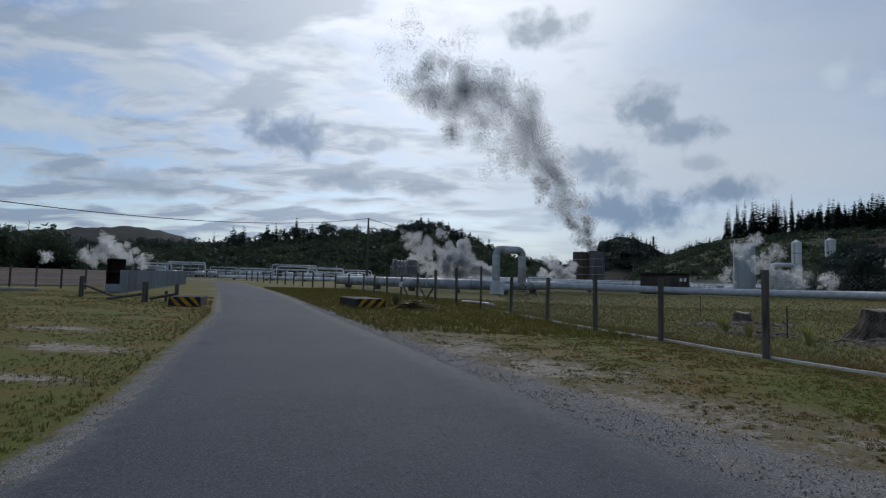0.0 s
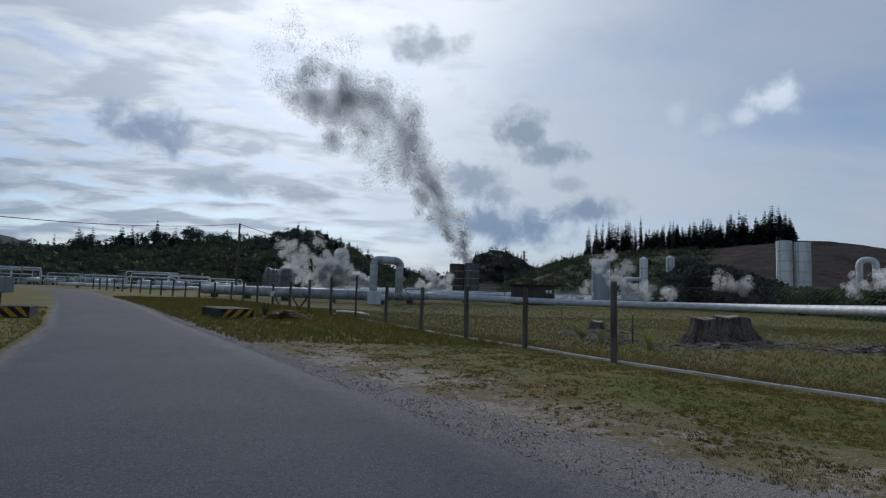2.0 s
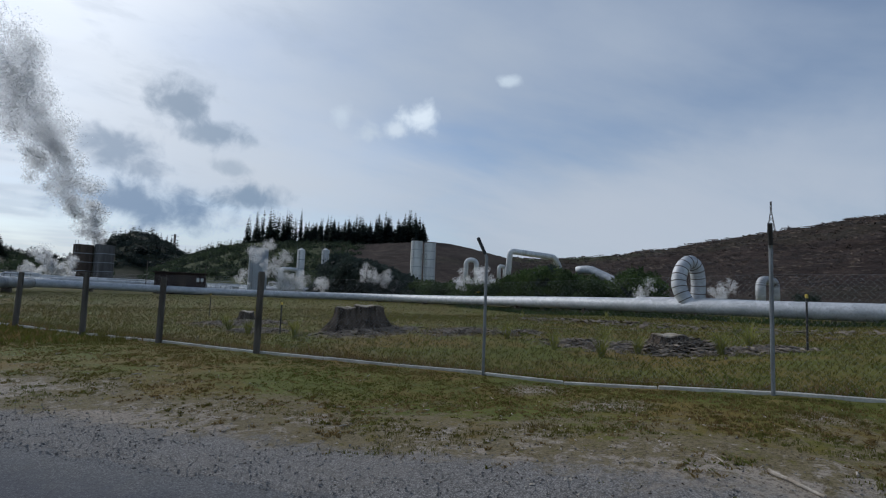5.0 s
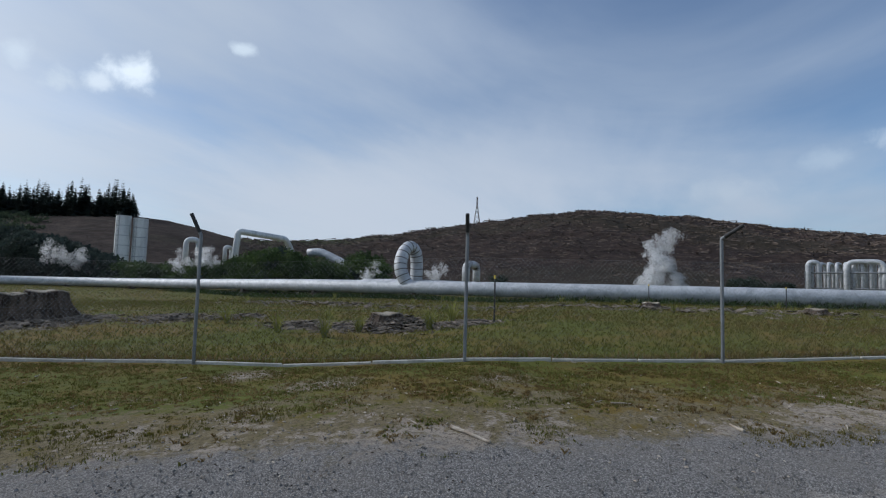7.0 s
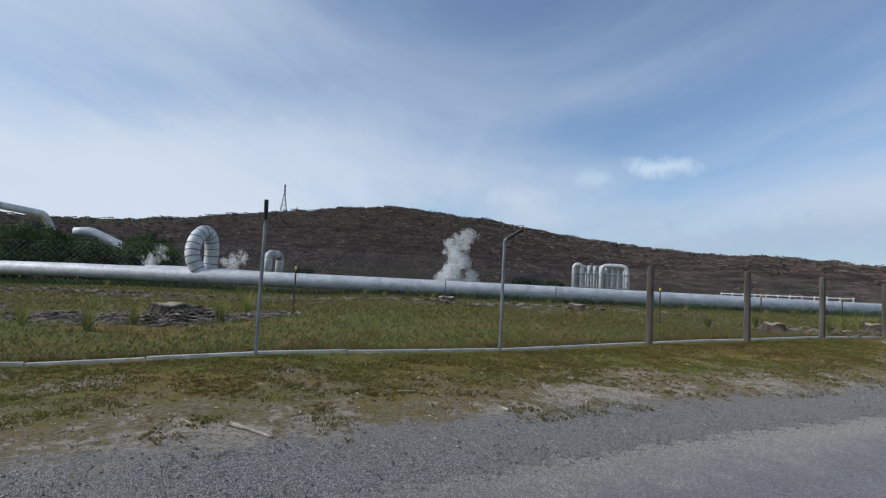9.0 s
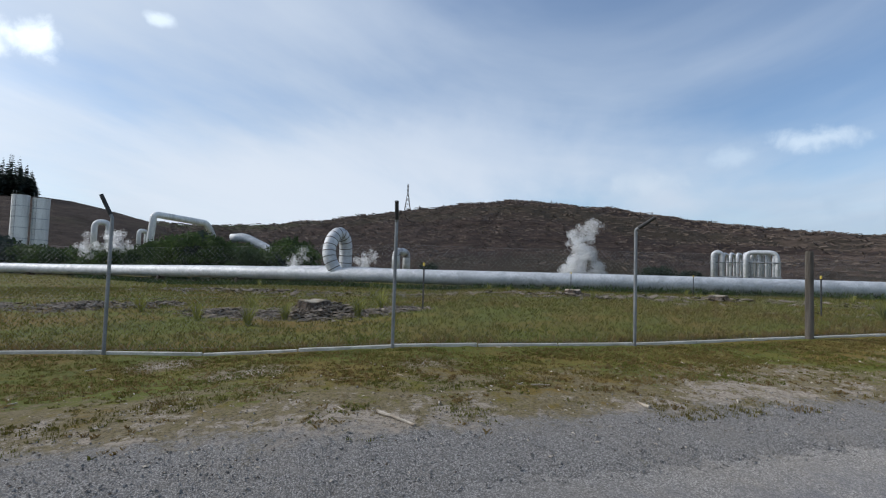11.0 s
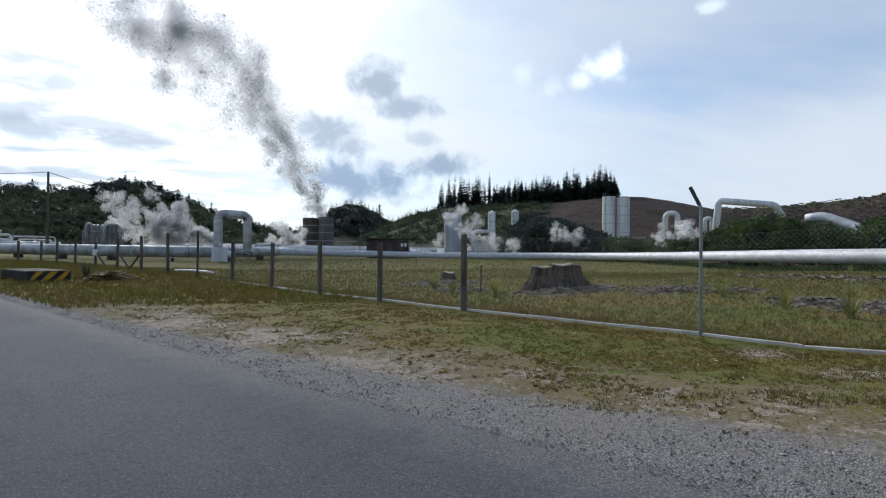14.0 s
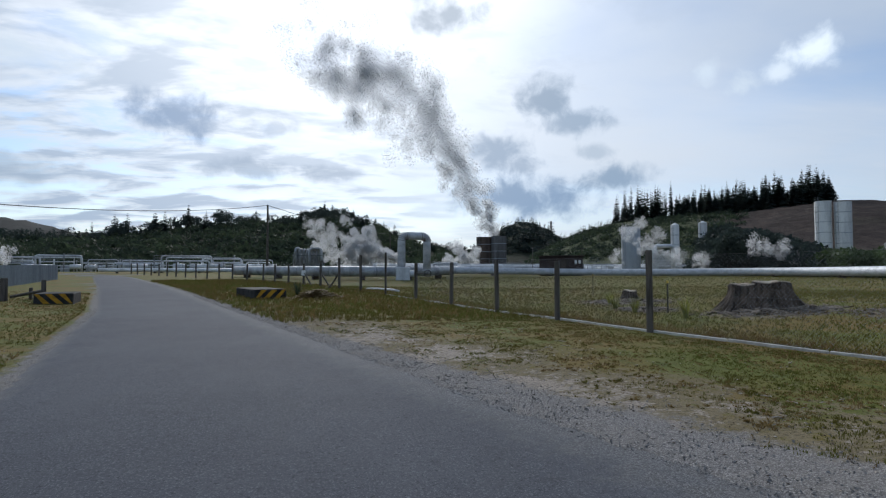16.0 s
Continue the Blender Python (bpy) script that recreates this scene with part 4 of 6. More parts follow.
def hazard_block(x0, y0, x1, y1, depth, high, label, flip=1):
    """A dark block whose end toward the road user carries slanting stripes."""
    a, b = Vector((x0, y0, 0)), Vector((x1, y1, 0))
    d = (b - a)
    w = d.length
    rz = math.degrees(math.atan2(d.y, d.x))
    mid = (a + b) / 2
    t = thing("hazard_block", (mid.x, mid.y, ground_at(mid.x, mid.y)), label, "road block", "hazard blocks beside the road", rz=rz)
    part("block", box(w, depth, high + 0.1, (0, depth / 2, -0.1), 0.03), M_DARKBLOCK, t)
    n = 3
    lean = high * 0.9
    for i in range(n):
        bm = bmesh.new()
        s = -w / 2 - 0.1 + i * w / n
        wide = w / n * 0.5
        q = [(s, 0.02), (s + wide, 0.02), (s + wide + lean, high - 0.02), (s + lean, high - 0.02)]
        q = [(min(max(u, -w / 2 + 0.02), w / 2 - 0.02), v) for u, v in q]
        q = [(u * flip, v) for u, v in q]
        f = [bm.verts.new((u, -0.006, v)) for u, v in q] + [bm.verts.new((u, 0.002, v)) for u, v in q]
        bm.faces.new(f[:4])
        for j in range(4):
            bm.faces.new((f[j], f[4 + j], f[4 + (j + 1) % 4], f[(j + 1) % 4]))
        part("stripe", bm, M_YELLOW, t, "faded orange-yellow painted stripe")
    return t


hazard_block(-4.3, 22.3, -3.15, 22.85, 3.1, 0.40, "black road-end block with orange hazard stripes in grass")
hazard_block(-11.9, 21.6, -10.75, 22.0, 2.0, 0.40, "black road-end block with orange hazard stripes beside timber posts", -1)

# ---------------------------------------------------------------- power line
x, y = -12.6, 71.7
g = ground_at(x, y)
pole = thing("power_pole", (x, y, g), "tall dark timber power pole carrying one cable", "power pole")
part("shaft", rod([(0, 0, -0.3), (0, 0, 9.8 - g)], [0.17, 0.11], 12), M_TIMBER, pole)
part("insulator", rod([(0, 0, 9.75 - g), (0, 0, 9.95 - g)], 0.06, 8), M_WHITE, pole)


def cable(a, b, sag, r=0.025):
    a, b = Vector(a), Vector(b)
    o = a.copy()
    pts = [a.lerp(b, i / 40) - Vector((0, 0, sag * 4 * (i / 40) * (1 - i / 40))) - o for i in range(41)]
    ob = part("overhead_cable", rod(pts, r, 5), M_CABLE)
    ob.location = o
    return tagged(ob, "thin black overhead cable strung from a timber pole", "cable")


cable((-12.6, 71.7, 9.85), (-36, 22, 6.6), 1.75, 0.035)
cable((-12.6, 71.7, 9.85), (6.5, 150, 11.5), 0.8, 0.04)
x, y = 6.5, 150.0
far_pole = thing("power_pole", (x, y, ground_at(x, y)), "distant timber power pole above scrub", "power pole")
part("shaft", rod([(0, 0, -0.3), (0, 0, 11.6 - ground_at(x, y))], [0.18, 0.13], 8), M_TIMBER, far_pole)
part("crossarm", box(1.8, 0.12, 0.12, (0, 0, 10.3 - ground_at(x, y))), M_TIMBER, far_pole)

# ---------------------------------------------------------------- trees and scrub


def stack(blocks):
    """Joins (verts, triangles) blocks into one pair of arrays."""
    verts, faces, n = [], [], 0
    for v, f in blocks:
        verts.append(v)
        faces.append(f + n)
        n += len(v)
    return np.concatenate(verts), np.concatenate(faces)


def conifer(rng, h, r, levels=17, fronds=7, bare=0.12):
    """A ragged conifer: a thin stem and whorls of drooping fronds."""
    v, f = [], []
    for j in range(3):
        a = j * 2.094
        v.append((math.cos(a) * r * 0.06, math.sin(a) * r * 0.06, 0))
    v.append((0, 0, h))
    f += [(0, 1, 3), (1, 2, 3), (2, 0, 3)]
    for i in range(levels):
        t = bare + (1 - bare) * (i + rng.random() * 0.8) / levels
        reach = r * (1 - t) ** 0.75 * rng.uniform(0.65, 1.15) + r * 0.05
        for j in range(fronds):
            a = rng.uniform(0, 6.283)
            L = reach * rng.uniform(0.55, 1.15)
            w = L * 0.42 + 0.08 * r
            z = t * h
            ca, sa = math.cos(a), math.sin(a)
            n = len(v)
            droop = rng.uniform(-0.12, 0.32) * L
            v += [(-sa * w * 0.25, ca * w * 0.25, z + 0.16 * L), (ca * L * 0.6 - sa * w, sa * L * 0.6 + ca * w, z - droop * 0.4),
                  (ca * L, sa * L, z - droop), (ca * L * 0.55 + sa * w, sa * L * 0.55 - ca * w, z - droop * 0.6 - 0.05 * L)]
            f += [(n, n + 1, n + 2), (n, n + 2, n + 3)]
    return np.array(v), np.array(f)


def clump(rng, r, flat=0.75, leaves=60, leaf=0.25):
    """A mound of many small leaf faces with an uneven outline."""
    n = leaves
    d = rng.normal(size=(n, 3))
    d /= np.linalg.norm(d, axis=1, keepdims=True)
    d[:, 2] = np.abs(d[:, 2]) * 1.0 - 0.1
    lobes = rng.normal(size=(5, 3))
    lobes /= np.linalg.norm(lobes, axis=1, keepdims=True)
    swell = 0.78 + 0.35 * np.max(d @ lobes.T, axis=1)
    c = d * (r * swell * rng.uniform(0.55, 1.05, n))[:, None] * np.array([1, 1, flat])
    a, b = rng.normal(size=(n, 3)), rng.normal(size=(n, 3))
    s = leaf * r * rng.uniform(0.5, 1.3, (n, 1))
    v = np.stack([c + a * s * 0.6, c + b * s * 0.6, c - (a + b) * s * 0.45], 1).reshape(-1, 3)
    return v, np.arange(3 * n).reshape(-1, 3)


def crumbs(name, blocks, mat, label, category, kind="stuff"):
    v, f = stack(blocks)
    o = np.array([v[:, 0].mean(), v[:, 1].mean(), v[:, 2].min()])
    ob = raw(name, v - o, f, mat)
    ob.location = o
    return tagged(ob, label, category, kind=kind)


def on_hill(height, a, d):
    return math.sin(radians(a)) * d, math.cos(radians(a)) * d, float(height(a, d))


R = np.random.default_rng(11)
# pine stand on the hill top
blocks = []
for i in range(330):
    a = R.uniform(31.6, 44.2)
    d = R.uniform(258, 320)
    h = R.uniform(9.5, 17.5) * (0.86 + 0.14 * math.sin(a * 2.1)) * (1 if a > 36 else 0.95)
    x, y, z = on_hill(H_PINES, a, d)
    v, f = conifer(R, h, R.uniform(1.7, 3.0), 22, 9, 0.03)
    blocks.append((v + (x, y, z - 0.5), f))
crumbs("pine_stand", blocks, M_PINE, "dense stand of dark pines along a hill top", "pines")
blocks = []
for i in range(90):
    a = R.choice([R.uniform(26.8, 30.6), R.uniform(25.8, 31.2)])
    d = R.uniform(270, 305)
    x, y, z = on_hill(H_PINES, a, d)
    v, f = conifer(R, R.uniform(9, 18.5), R.uniform(1.5, 2.4), 22, 9, 0.12)
    blocks.append((v + (x, y, z - 0.5), f))
crumbs("pine_stand", blocks, M_PINE, "thin group of ragged pines apart from the stand", "pines")
# scrub on the hill below the pines
blocks = []
for i in range(900):
    a, d = R.uniform(17.5, 37.5), R.uniform(150, 312)
    x, y, z = on_hill(H_PINES, a, d)
    v, f = clump(R, R.uniform(1.0, 2.6), 0.9, 60, 0.24)
    blocks.append((v + (x, y, z - 0.2), f))
for i in range(120):
    a, d = R.uniform(19, 27), R.uniform(285, 305)
    x, y, z = on_hill(H_PINES, a, d)
    v, f = conifer(R, R.uniform(3, 6), R.uniform(1, 1.6), 8, 5, 0.0)
    blocks.append((v + (x, y, z - 0.3), f))
crumbs("hill_scrub", blocks, M_BUSH, "patchy dark scrub covering a slope", "scrub")
# the knoll
blocks = []
for i in range(650):
    a, d = R.uniform(11, 24), R.uniform(285, 375)
    x, y, z = on_hill(H_DOME, a, d)
    if i % 3 == 0:
        v, f = conifer(R, R.uniform(4, 7), R.uniform(1.5, 2.6), 8, 5, 0.0)
    else:
        v, f = clump(R, R.uniform(1.8, 3.2), 0.95, 70, 0.22)
    blocks.append((v + (x, y, z - 0.3), f))
crumbs("knoll_wood", blocks, M_PINE, "close dark woodland on a rounded knoll", "woodland")
# wooded ridge behind the plant
blocks, tall = [], []
for i in range(2100):
    a, d = R.uniform(-45, 14), R.uniform(124, 222)
    x, y, z = on_hill(H_FOREST, a, d)
    v, f = clump(R, R.uniform(1.4, 3.4), 1.0, 90, 0.18)
    blocks.append((v + (x, y, z - 0.2), f))
for i in range(240):
    a = R.uniform(-44, 12)
    d = R.uniform(185, 222)
    x, y, z = on_hill(H_FOREST, a, d)
    big = 1.5 if (-20.5 < a < -12) or (-6.5 < a < -2) or (-23.6 < a < -22) else 1.0
    if i % 4:
        # round-headed trees, their crowns built of several clumps
        h = R.uniform(2.5, 4.6) * big
        for j in range(5):
            v, f = clump(R, R.uniform(0.9, 1.7) * big ** 0.5, 1.0, 80, 0.17)
            tall.append((v + (x + R.normal(0, 0.9), y + R.normal(0, 0.9), z + h * R.uniform(0.35, 0.85)), f))
    else:
        v, f = conifer(R, R.uniform(3.5, 6.5) * big, R.uniform(1.4, 2.4) * (big ** 0.5), 16, 9, 0.05)
        tall.append((v + (x, y, z), f))
crumbs("ridge_wood", blocks, M_BUSH, "dark native bush covering the ridge", "woodland")
crumbs("ridge_pines", tall, M_PINE, "ragged round-headed trees and conifers along the ridge line", "trees")
blocks = []
for i in range(260):
    a, d = R.uniform(-46, -35.5), R.uniform(88, 118)
    x, y, g = polar(a, d)
    tallness = 1.0 - smooth01((a + 38.5) / 3)
    v, f = clump(R, R.uniform(1.4, 2.6), 1.1, 190, 0.13)
    blocks.append((v + (x, y, g + R.uniform(0, 5.2) * tallness), f))
crumbs("left_wood", blocks, M_BUSH, "dark bush beside bare red soil", "woodland")
# leafless standing trunks
blocks = []
for i in range(26):
    a, d = R.uniform(-41.5, -36.5) if i < 14 else R.uniform(-26, -20), R.uniform(100, 120) if i < 14 else 195
    x, y, g = polar(a, d)
    h = 8.2 if i < 14 else 12.5
    h *= R.uniform(0.85, 1.05)
    v = np.array([(0.12, 0, 0), (-0.06, 0.1, 0), (-0.06, -0.1, 0), (R.uniform(-0.4, 0.4), 0, h)])
    blocks.append((v + (x, y, g), np.array([(0, 1, 3), (1, 2, 3), (2, 0, 3)])))
    for j in range(5):
        t, s = R.uniform(0.5, 0.95), R.uniform(-1.2, 1.2)
        q = np.array([(0, 0, h * t), (0, 0.05, h * t + 0.12), (s, R.uniform(-0.5, 0.5), h * t + 0.7)])
        blocks.append((q + (x, y, g), np.array([(0, 1, 2)])))
crumbs("dead_trees", blocks, M_TIMBER, "pale bare dead tree trunks above the bush", "dead trees")

# scrub belt between the steam main and the plant
blocks, dark = [], []
for i in range(1500):
    a = R.uniform(33, 69)
    d = float(np.interp(a, [33, 39, 48.5, 53, 61, 69], [82, 78, 63, 56, 46, 41])) + R.uniform(0, 15)
    rise = float(np.interp(a, [33, 34.0, 34.6, 36.5, 39.0, 41, 43.5, 47, 52, 54.5, 57, 60, 63, 64.3, 65, 68, 68.7, 69], [1.2, 1.8, 4.0, 4.4, 4.0, 3.2, 2.1, 1.9, 2.4, 3.3, 4.0, 3.6, 2.8, 2.6, 3.8, 3.8, 1.6, 1.0]))
    top = 1.46 + d * math.tan(radians(rise)) - ground_at(*polar(a, d)[:2])
    x, y, g = polar(a, d)
    z = g + R.uniform(0, 1) ** 0.7 * max(top - 0.95 * d / 58, 0.1)
    v, f = clump(R, R.uniform(0.6, 1.15) * d / 58, 0.9, 90, 0.18)
    (dark if a < 43 else blocks).append((v + (x, y, z), f))
crumbs("dark_thicket", dark, M_PINE, "dark thicket of small trees beside the tanks", "thicket")
crumbs("scrub_belt", blocks, M_NEARBUSH, "tangled green scrub growing behind the steam main", "scrub")


def shrub(az, d, wide, high, mat, label):
    """A rounded shrub: stems and a crown of leaf clumps."""
    x, y, g = polar(az, d)
    t = thing("shrub", (x, y, g), label, "shrub")
    for j in range(4):
        a = j * 1.6
        part("stem", rod([(0.15 * math.cos(a), 0.15 * math.sin(a), -0.1), (0.25 * wide * math.cos(a), 0.25 * wide * math.sin(a), high * 0.6)], [0.07, 0.03], 6), M_BARK, t)
    bl = []
    for i in range(46):
        q = R.normal(size=3)
        q /= np.linalg.norm(q)
        q *= R.uniform(0.3, 1) ** 0.5
        c = np.array([q[0] * wide * 0.5, q[1] * wide * 0.5, high * 0.5 + q[2] * high * 0.45])
        v, f = clump(R, R.uniform(0.16, 0.24) * wide, 0.9, 60, 0.2)
        bl.append((v + c, f))
    v, f = stack(bl)
    tagged(raw("crown", v, f, mat, t), kind="stuff")
    return t


shrub(66.5, 45, 3.0, 3.1, M_PINE, "dense rounded dark shrub near a pipe loop")
shrub(57.6, 55, 4.2, 4.3, M_PINE, "broad dark shrub hiding a pipe")
shrub(35.8, 88, 7.4, 7.2, M_PINE, "large dark tree-like shrub beside the tanks")
shrub(38.2, 90, 6.4, 6.0, M_PINE, "dark shrub beside the tanks")
M_GORSE = leafy("gorse_flowers", (0.62, 0.42, 0.03), (0.30, 0.24, 0.04), 2.0, 0.3)
shrub(50.2, 63, 1.1, 2.0, M_GORSE, "small yellow-flowering gorse bush behind the steam main")
shrub(80.5, 75, 3.2, 2.3, M_BUSH, "low dark shrub at the hill foot")
shrub(103.5, 72, 4.2, 2.2, M_BUSH, "low dark shrub at the hill foot")
shrub(106.5, 70, 2.6, 1.9, M_BUSH, "low dark shrub near the pipe loops")
blocks = []
for i in range(260):
    a, d = R.uniform(70, 112), R.uniform(66, 92)
    x, y, g = polar(a, d)
    v, f = clump(R, R.uniform(0.5, 1.2) * (1.3 if a < 95 else 0.9), 0.75, 46, 0.24)
    blocks.append((v + (x, y, g + 0.1), f))
crumbs("foot_scrub", blocks, M_BUSH, "low scrub along the foot of the felled hill", "scrub")

# slash on the felled hill: logs and root plates standing proud
blocks = []
for i in range(11000):
    a, d = R.uniform(46, 140), R.uniform(130, 372)
    x, y, z = on_hill(H_FELLED, a, d)
    z += 2.0 * noise.fractal(Vector((x / 22, y / 22, 1)), 1.0, 2.0, 5)
    L, w = R.uniform(0.3, 2.0) * d / 300, R.uniform(0.12, 0.34) * d / 300
    t = R.uniform(0, 3.14)
    u, p_ = np.array([math.cos(t), math.sin(t), R.uniform(-0.15, 0.3)]) * L, np.array([-math.sin(t), math.cos(t), 0]) * w
    z += 0.1 + R.uniform(-0.2, 0.5)
    q = np.array([(x, y, z)]) + np.array([-u + p_, -u - p_, -u + (0, 0, w * 1.5), u + p_ * 0.7, u - p_ * 0.7, u + (0, 0, w * 1.2)])
    blocks.append((q, np.array([(0, 3, 5), (0, 5, 2), (1, 2, 5), (1, 5, 4), (0, 1, 4), (0, 4, 3)])))
crumbs("felled_slash", blocks[:6500], M_SLASH, "pale logs and branches strewn over the felled hill", "slash")
crumbs("felled_slash", blocks[6500:], M_BARK, "dark stumps and root plates strewn over the felled hill", "slash")


def lattice_tower(az, d, foot, top, wide, label):
    x, y = math.sin(radians(az)) * d, math.cos(radians(az)) * d
    t = thing("pylon", (x, y, foot), label, "pylon", rz=20)
    h = top - foot
    w = lambda z: wide * (1 - 0.86 * min(z / (h * 0.72), 1))
    legs = [(sx, sy) for sx in (-1, 1) for sy in (-1, 1)]
    for sx, sy in legs:
        part("leg", rod([(sx * w(z) / 2, sy * w(z) / 2, z) for z in (0, h * 0.36, h * 0.72, h)], 0.17, 4), M_RUST, t)
    n = 7
    for i in range(n):
        z0, z1 = h * i / n, h * (i + 1) / n
        for sx, sy, ex, ey in ((-1, -1, 1, -1), (1, -1, 1, 1), (1, 1, -1, 1), (-1, 1, -1, -1)):
            part("brace", rod([(sx * w(z0) / 2, sy * w(z0) / 2, z0), (ex * w(z1) / 2, ey * w(z1) / 2, z1)], 0.10, 3), M_RUST, t)
            part("brace", rod([(ex * w(z0) / 2, ey * w(z0) / 2, z0), (sx * w(z1) / 2, sy * w(z1) / 2, z1)], 0.10, 3), M_RUST, t)
    return t, h


p1, h1 = lattice_tower(77.75, 395, 47.0, 70.5, 5.2, "tall steel lattice mast on the hill crest")
p2, h2 = lattice_tower(19.5, 372, 14.0, 34.5, 4.5, "distant steel lattice power pylon")
for z in (0.7, 0.82, 0.94):
    part("crossarm", box(5.5, 0.25, 0.25, (0, 0, h2 * z)), M_GALV, p2)

# ---------------------------------------------------------------- steam


def steam(name, puffs, tau, flake, label, seed=1):
    """A drifting plume: very many tiny drops gathered in billows, thinning to the edges; tau: how thick it is through the middle."""
    g = np.random.default_rng(seed)
    puffs = np.array(puffs, float)
    small = []
    for x, y, z, r, w in puffs:
        small.append((x, y, z, r * 0.75, w * 0.55))
        for i in range(18):
            d = g.normal(size=3)
            d /= np.linalg.norm(d)
            small.append((*(np.array((x, y, z)) + d * r * g.uniform(0.35, 1.0)), r * g.uniform(0.18, 0.48), w * g.uniform(0.4, 1.7)))
    small = np.array(small)
    weight = small[:, 3] ** 2 * small[:, 4]
    flake = flake * 0.55
    count = int(tau / 0.38 * (math.pi * puffs[:, 3] ** 2 * puffs[:, 4]).sum() / (0.9 * flake * flake))
    pick = g.choice(len(small), count, p=weight / weight.sum())
    # most drops fill round billows, the rest drift off as haze
    d = g.normal(size=(count, 3))
    d /= np.linalg.norm(d, axis=1, keepdims=True)
    reach = np.where(g.random(count) < 0.9, g.random(count) ** 0.45, np.abs(g.normal(0, 0.7, count)))
    c = small[pick, :3] + d * (small[pick, 3] * reach)[:, None]
    a, b = g.normal(size=(count, 3)), g.normal(size=(count, 3))
    s = flake * g.uniform(0.5, 1.2, (count, 1))
    v = np.stack([c + a * s, c + b * s, c - (a + b) * s * 0.8], 1)
    # normals lean to the sun, a stand-in for light scattered on through the plume
    n = (c - small[pick, :3]) / small[pick, 3][:, None] * 0.45 + np.array(bearing(SUN_AZ, SUN_EL)) * 0.9 + g.normal(size=(count, 3)) * 0.15
    n /= np.linalg.norm(n, axis=1, keepdims=True)
    o = np.array([puffs[0, 0], puffs[0, 1], puffs[:, 2].min() - puffs[0, 3]])
    ob = raw(name, v.reshape(-1, 3) - o, np.arange(3 * count).reshape(-1, 3), M_STEAM, smooth=True)
    ob.data.normals_split_custom_set_from_vertices(np.repeat(n, 3, axis=0).tolist())
    ob.location = o
    return tagged(ob, label, "steam", kind="stuff")


def puff_line(rows, d):
    """Puffs from (bearing, height, radius in degrees, weight) at a distance."""
    out = []
    for a, e, r, w in rows:
        x, y, _ = polar(a, d, 0)
        out.append((x, y, 1.46 + d * math.tan(radians(e)), d * math.tan(radians(r)), w))
    return out


steam("steam_plume", puff_line([(13.5, 4.1, 0.9, 1.6), (12.9, 5.2, 1.4, 1.5), (12.0, 6.6, 1.9, 1.4), (11.0, 8.2, 2.3, 1.2), (9.9, 9.9, 2.6, 1.15), (9.0, 11.8, 2.9, 1.1), (8.2, 13.8, 3.2, 1.05),
                                (7.0, 15.8, 3.5, 1.0), (5.6, 17.8, 3.6, 0.95), (4.0, 19.8, 3.4, 0.85), (1.6, 20.0, 3.4, 0.8), (-0.8, 20.6, 3.9, 1.0), (-2.8, 22.8, 3.8, 1.1), (-4.6, 20.6, 3.6, 0.9), (-1.2, 17.4, 3.4, 0.8), (1.6, 15.8, 2.9, 0.6), (4.2, 13.4, 2.5, 0.5), (-6.0, 25.4, 2.6, 0.3), (-8.8, 23.0, 2.0, 0.15)], 122), 0.44, 0.15, "tall billowing grey steam plume leaning from the silencer towers", 2)
steam("steam_cloud", puff_line([(-3.2, 1.6, 1.2, 0.7), (-1.6, 1.6, 1.5, 1.3), (0.2, 1.9, 1.6, 1.5), (1.8, 1.4, 1.3, 1.3), (-1.4, 3.2, 1.3, 0.9), (0.3, 3.4, 1.3, 0.9), (-3.4, 3.8, 1.1, 0.35), (-5.2, 4.6, 1.1, 0.45), (-4.6, 2.8, 1.2, 0.6), (-2.2, 5.2, 0.9, 0.3), (3.0, 1.2, 0.9, 0.9)], 78), 1.1, 0.068, "white steam cloud drifting low over pipes", 3)
steam("steam_cloud", puff_line([(8.8, 1.0, 0.9, 0.9), (10.2, 1.3, 1.0, 1.0), (11.2, 0.9, 0.8, 0.9), (9.6, 2.4, 1.0, 0.8), (11.6, 2.0, 0.8, 0.6)], 110), 1.1, 0.115, "white steam drifting round the silencer towers", 4)
steam("steam_cloud", puff_line([(26.0, 1.2, 0.9, 0.35), (28.6, 2.3, 1.2, 0.45), (30.0, 1.0, 1.3, 0.8), (31.6, 1.2, 1.1, 0.6), (27.2, 3.8, 1.2, 0.35), (29.8, 3.2, 1.1, 0.3), (33.8, 0.9, 1.0, 0.7), (28.4, 4.6, 0.9, 0.3)], 80), 0.6, 0.068, "thin white steam wisps round the separator tank", 5)
steam("steam_cloud", puff_line([(38.6, 2.4, 1.1, 0.6), (40.2, 1.6, 1.1, 0.8), (41.6, 1.0, 0.8, 0.7), (43.4, 0.9, 0.7, 0.5)], 76), 0.55, 0.062, "thin white steam wisps over scrub", 6)
steam("steam_cloud", puff_line([(48.6, 2.0, 1.0, 0.7), (50.4, 2.5, 1.2, 0.8), (51.6, 1.8, 0.9, 0.6)], 61), 0.55, 0.065, "thin white steam wisp over scrub", 7)
steam("steam_cloud", puff_line([(66.4, 1.2, 0.9, 0.5), (67.4, 1.9, 0.8, 0.4), (73.6, 1.4, 0.9, 0.9), (74.6, 2.0, 0.8, 0.6)], 40), 0.5, 0.042, "small white steam puffs behind the steam main", 8)
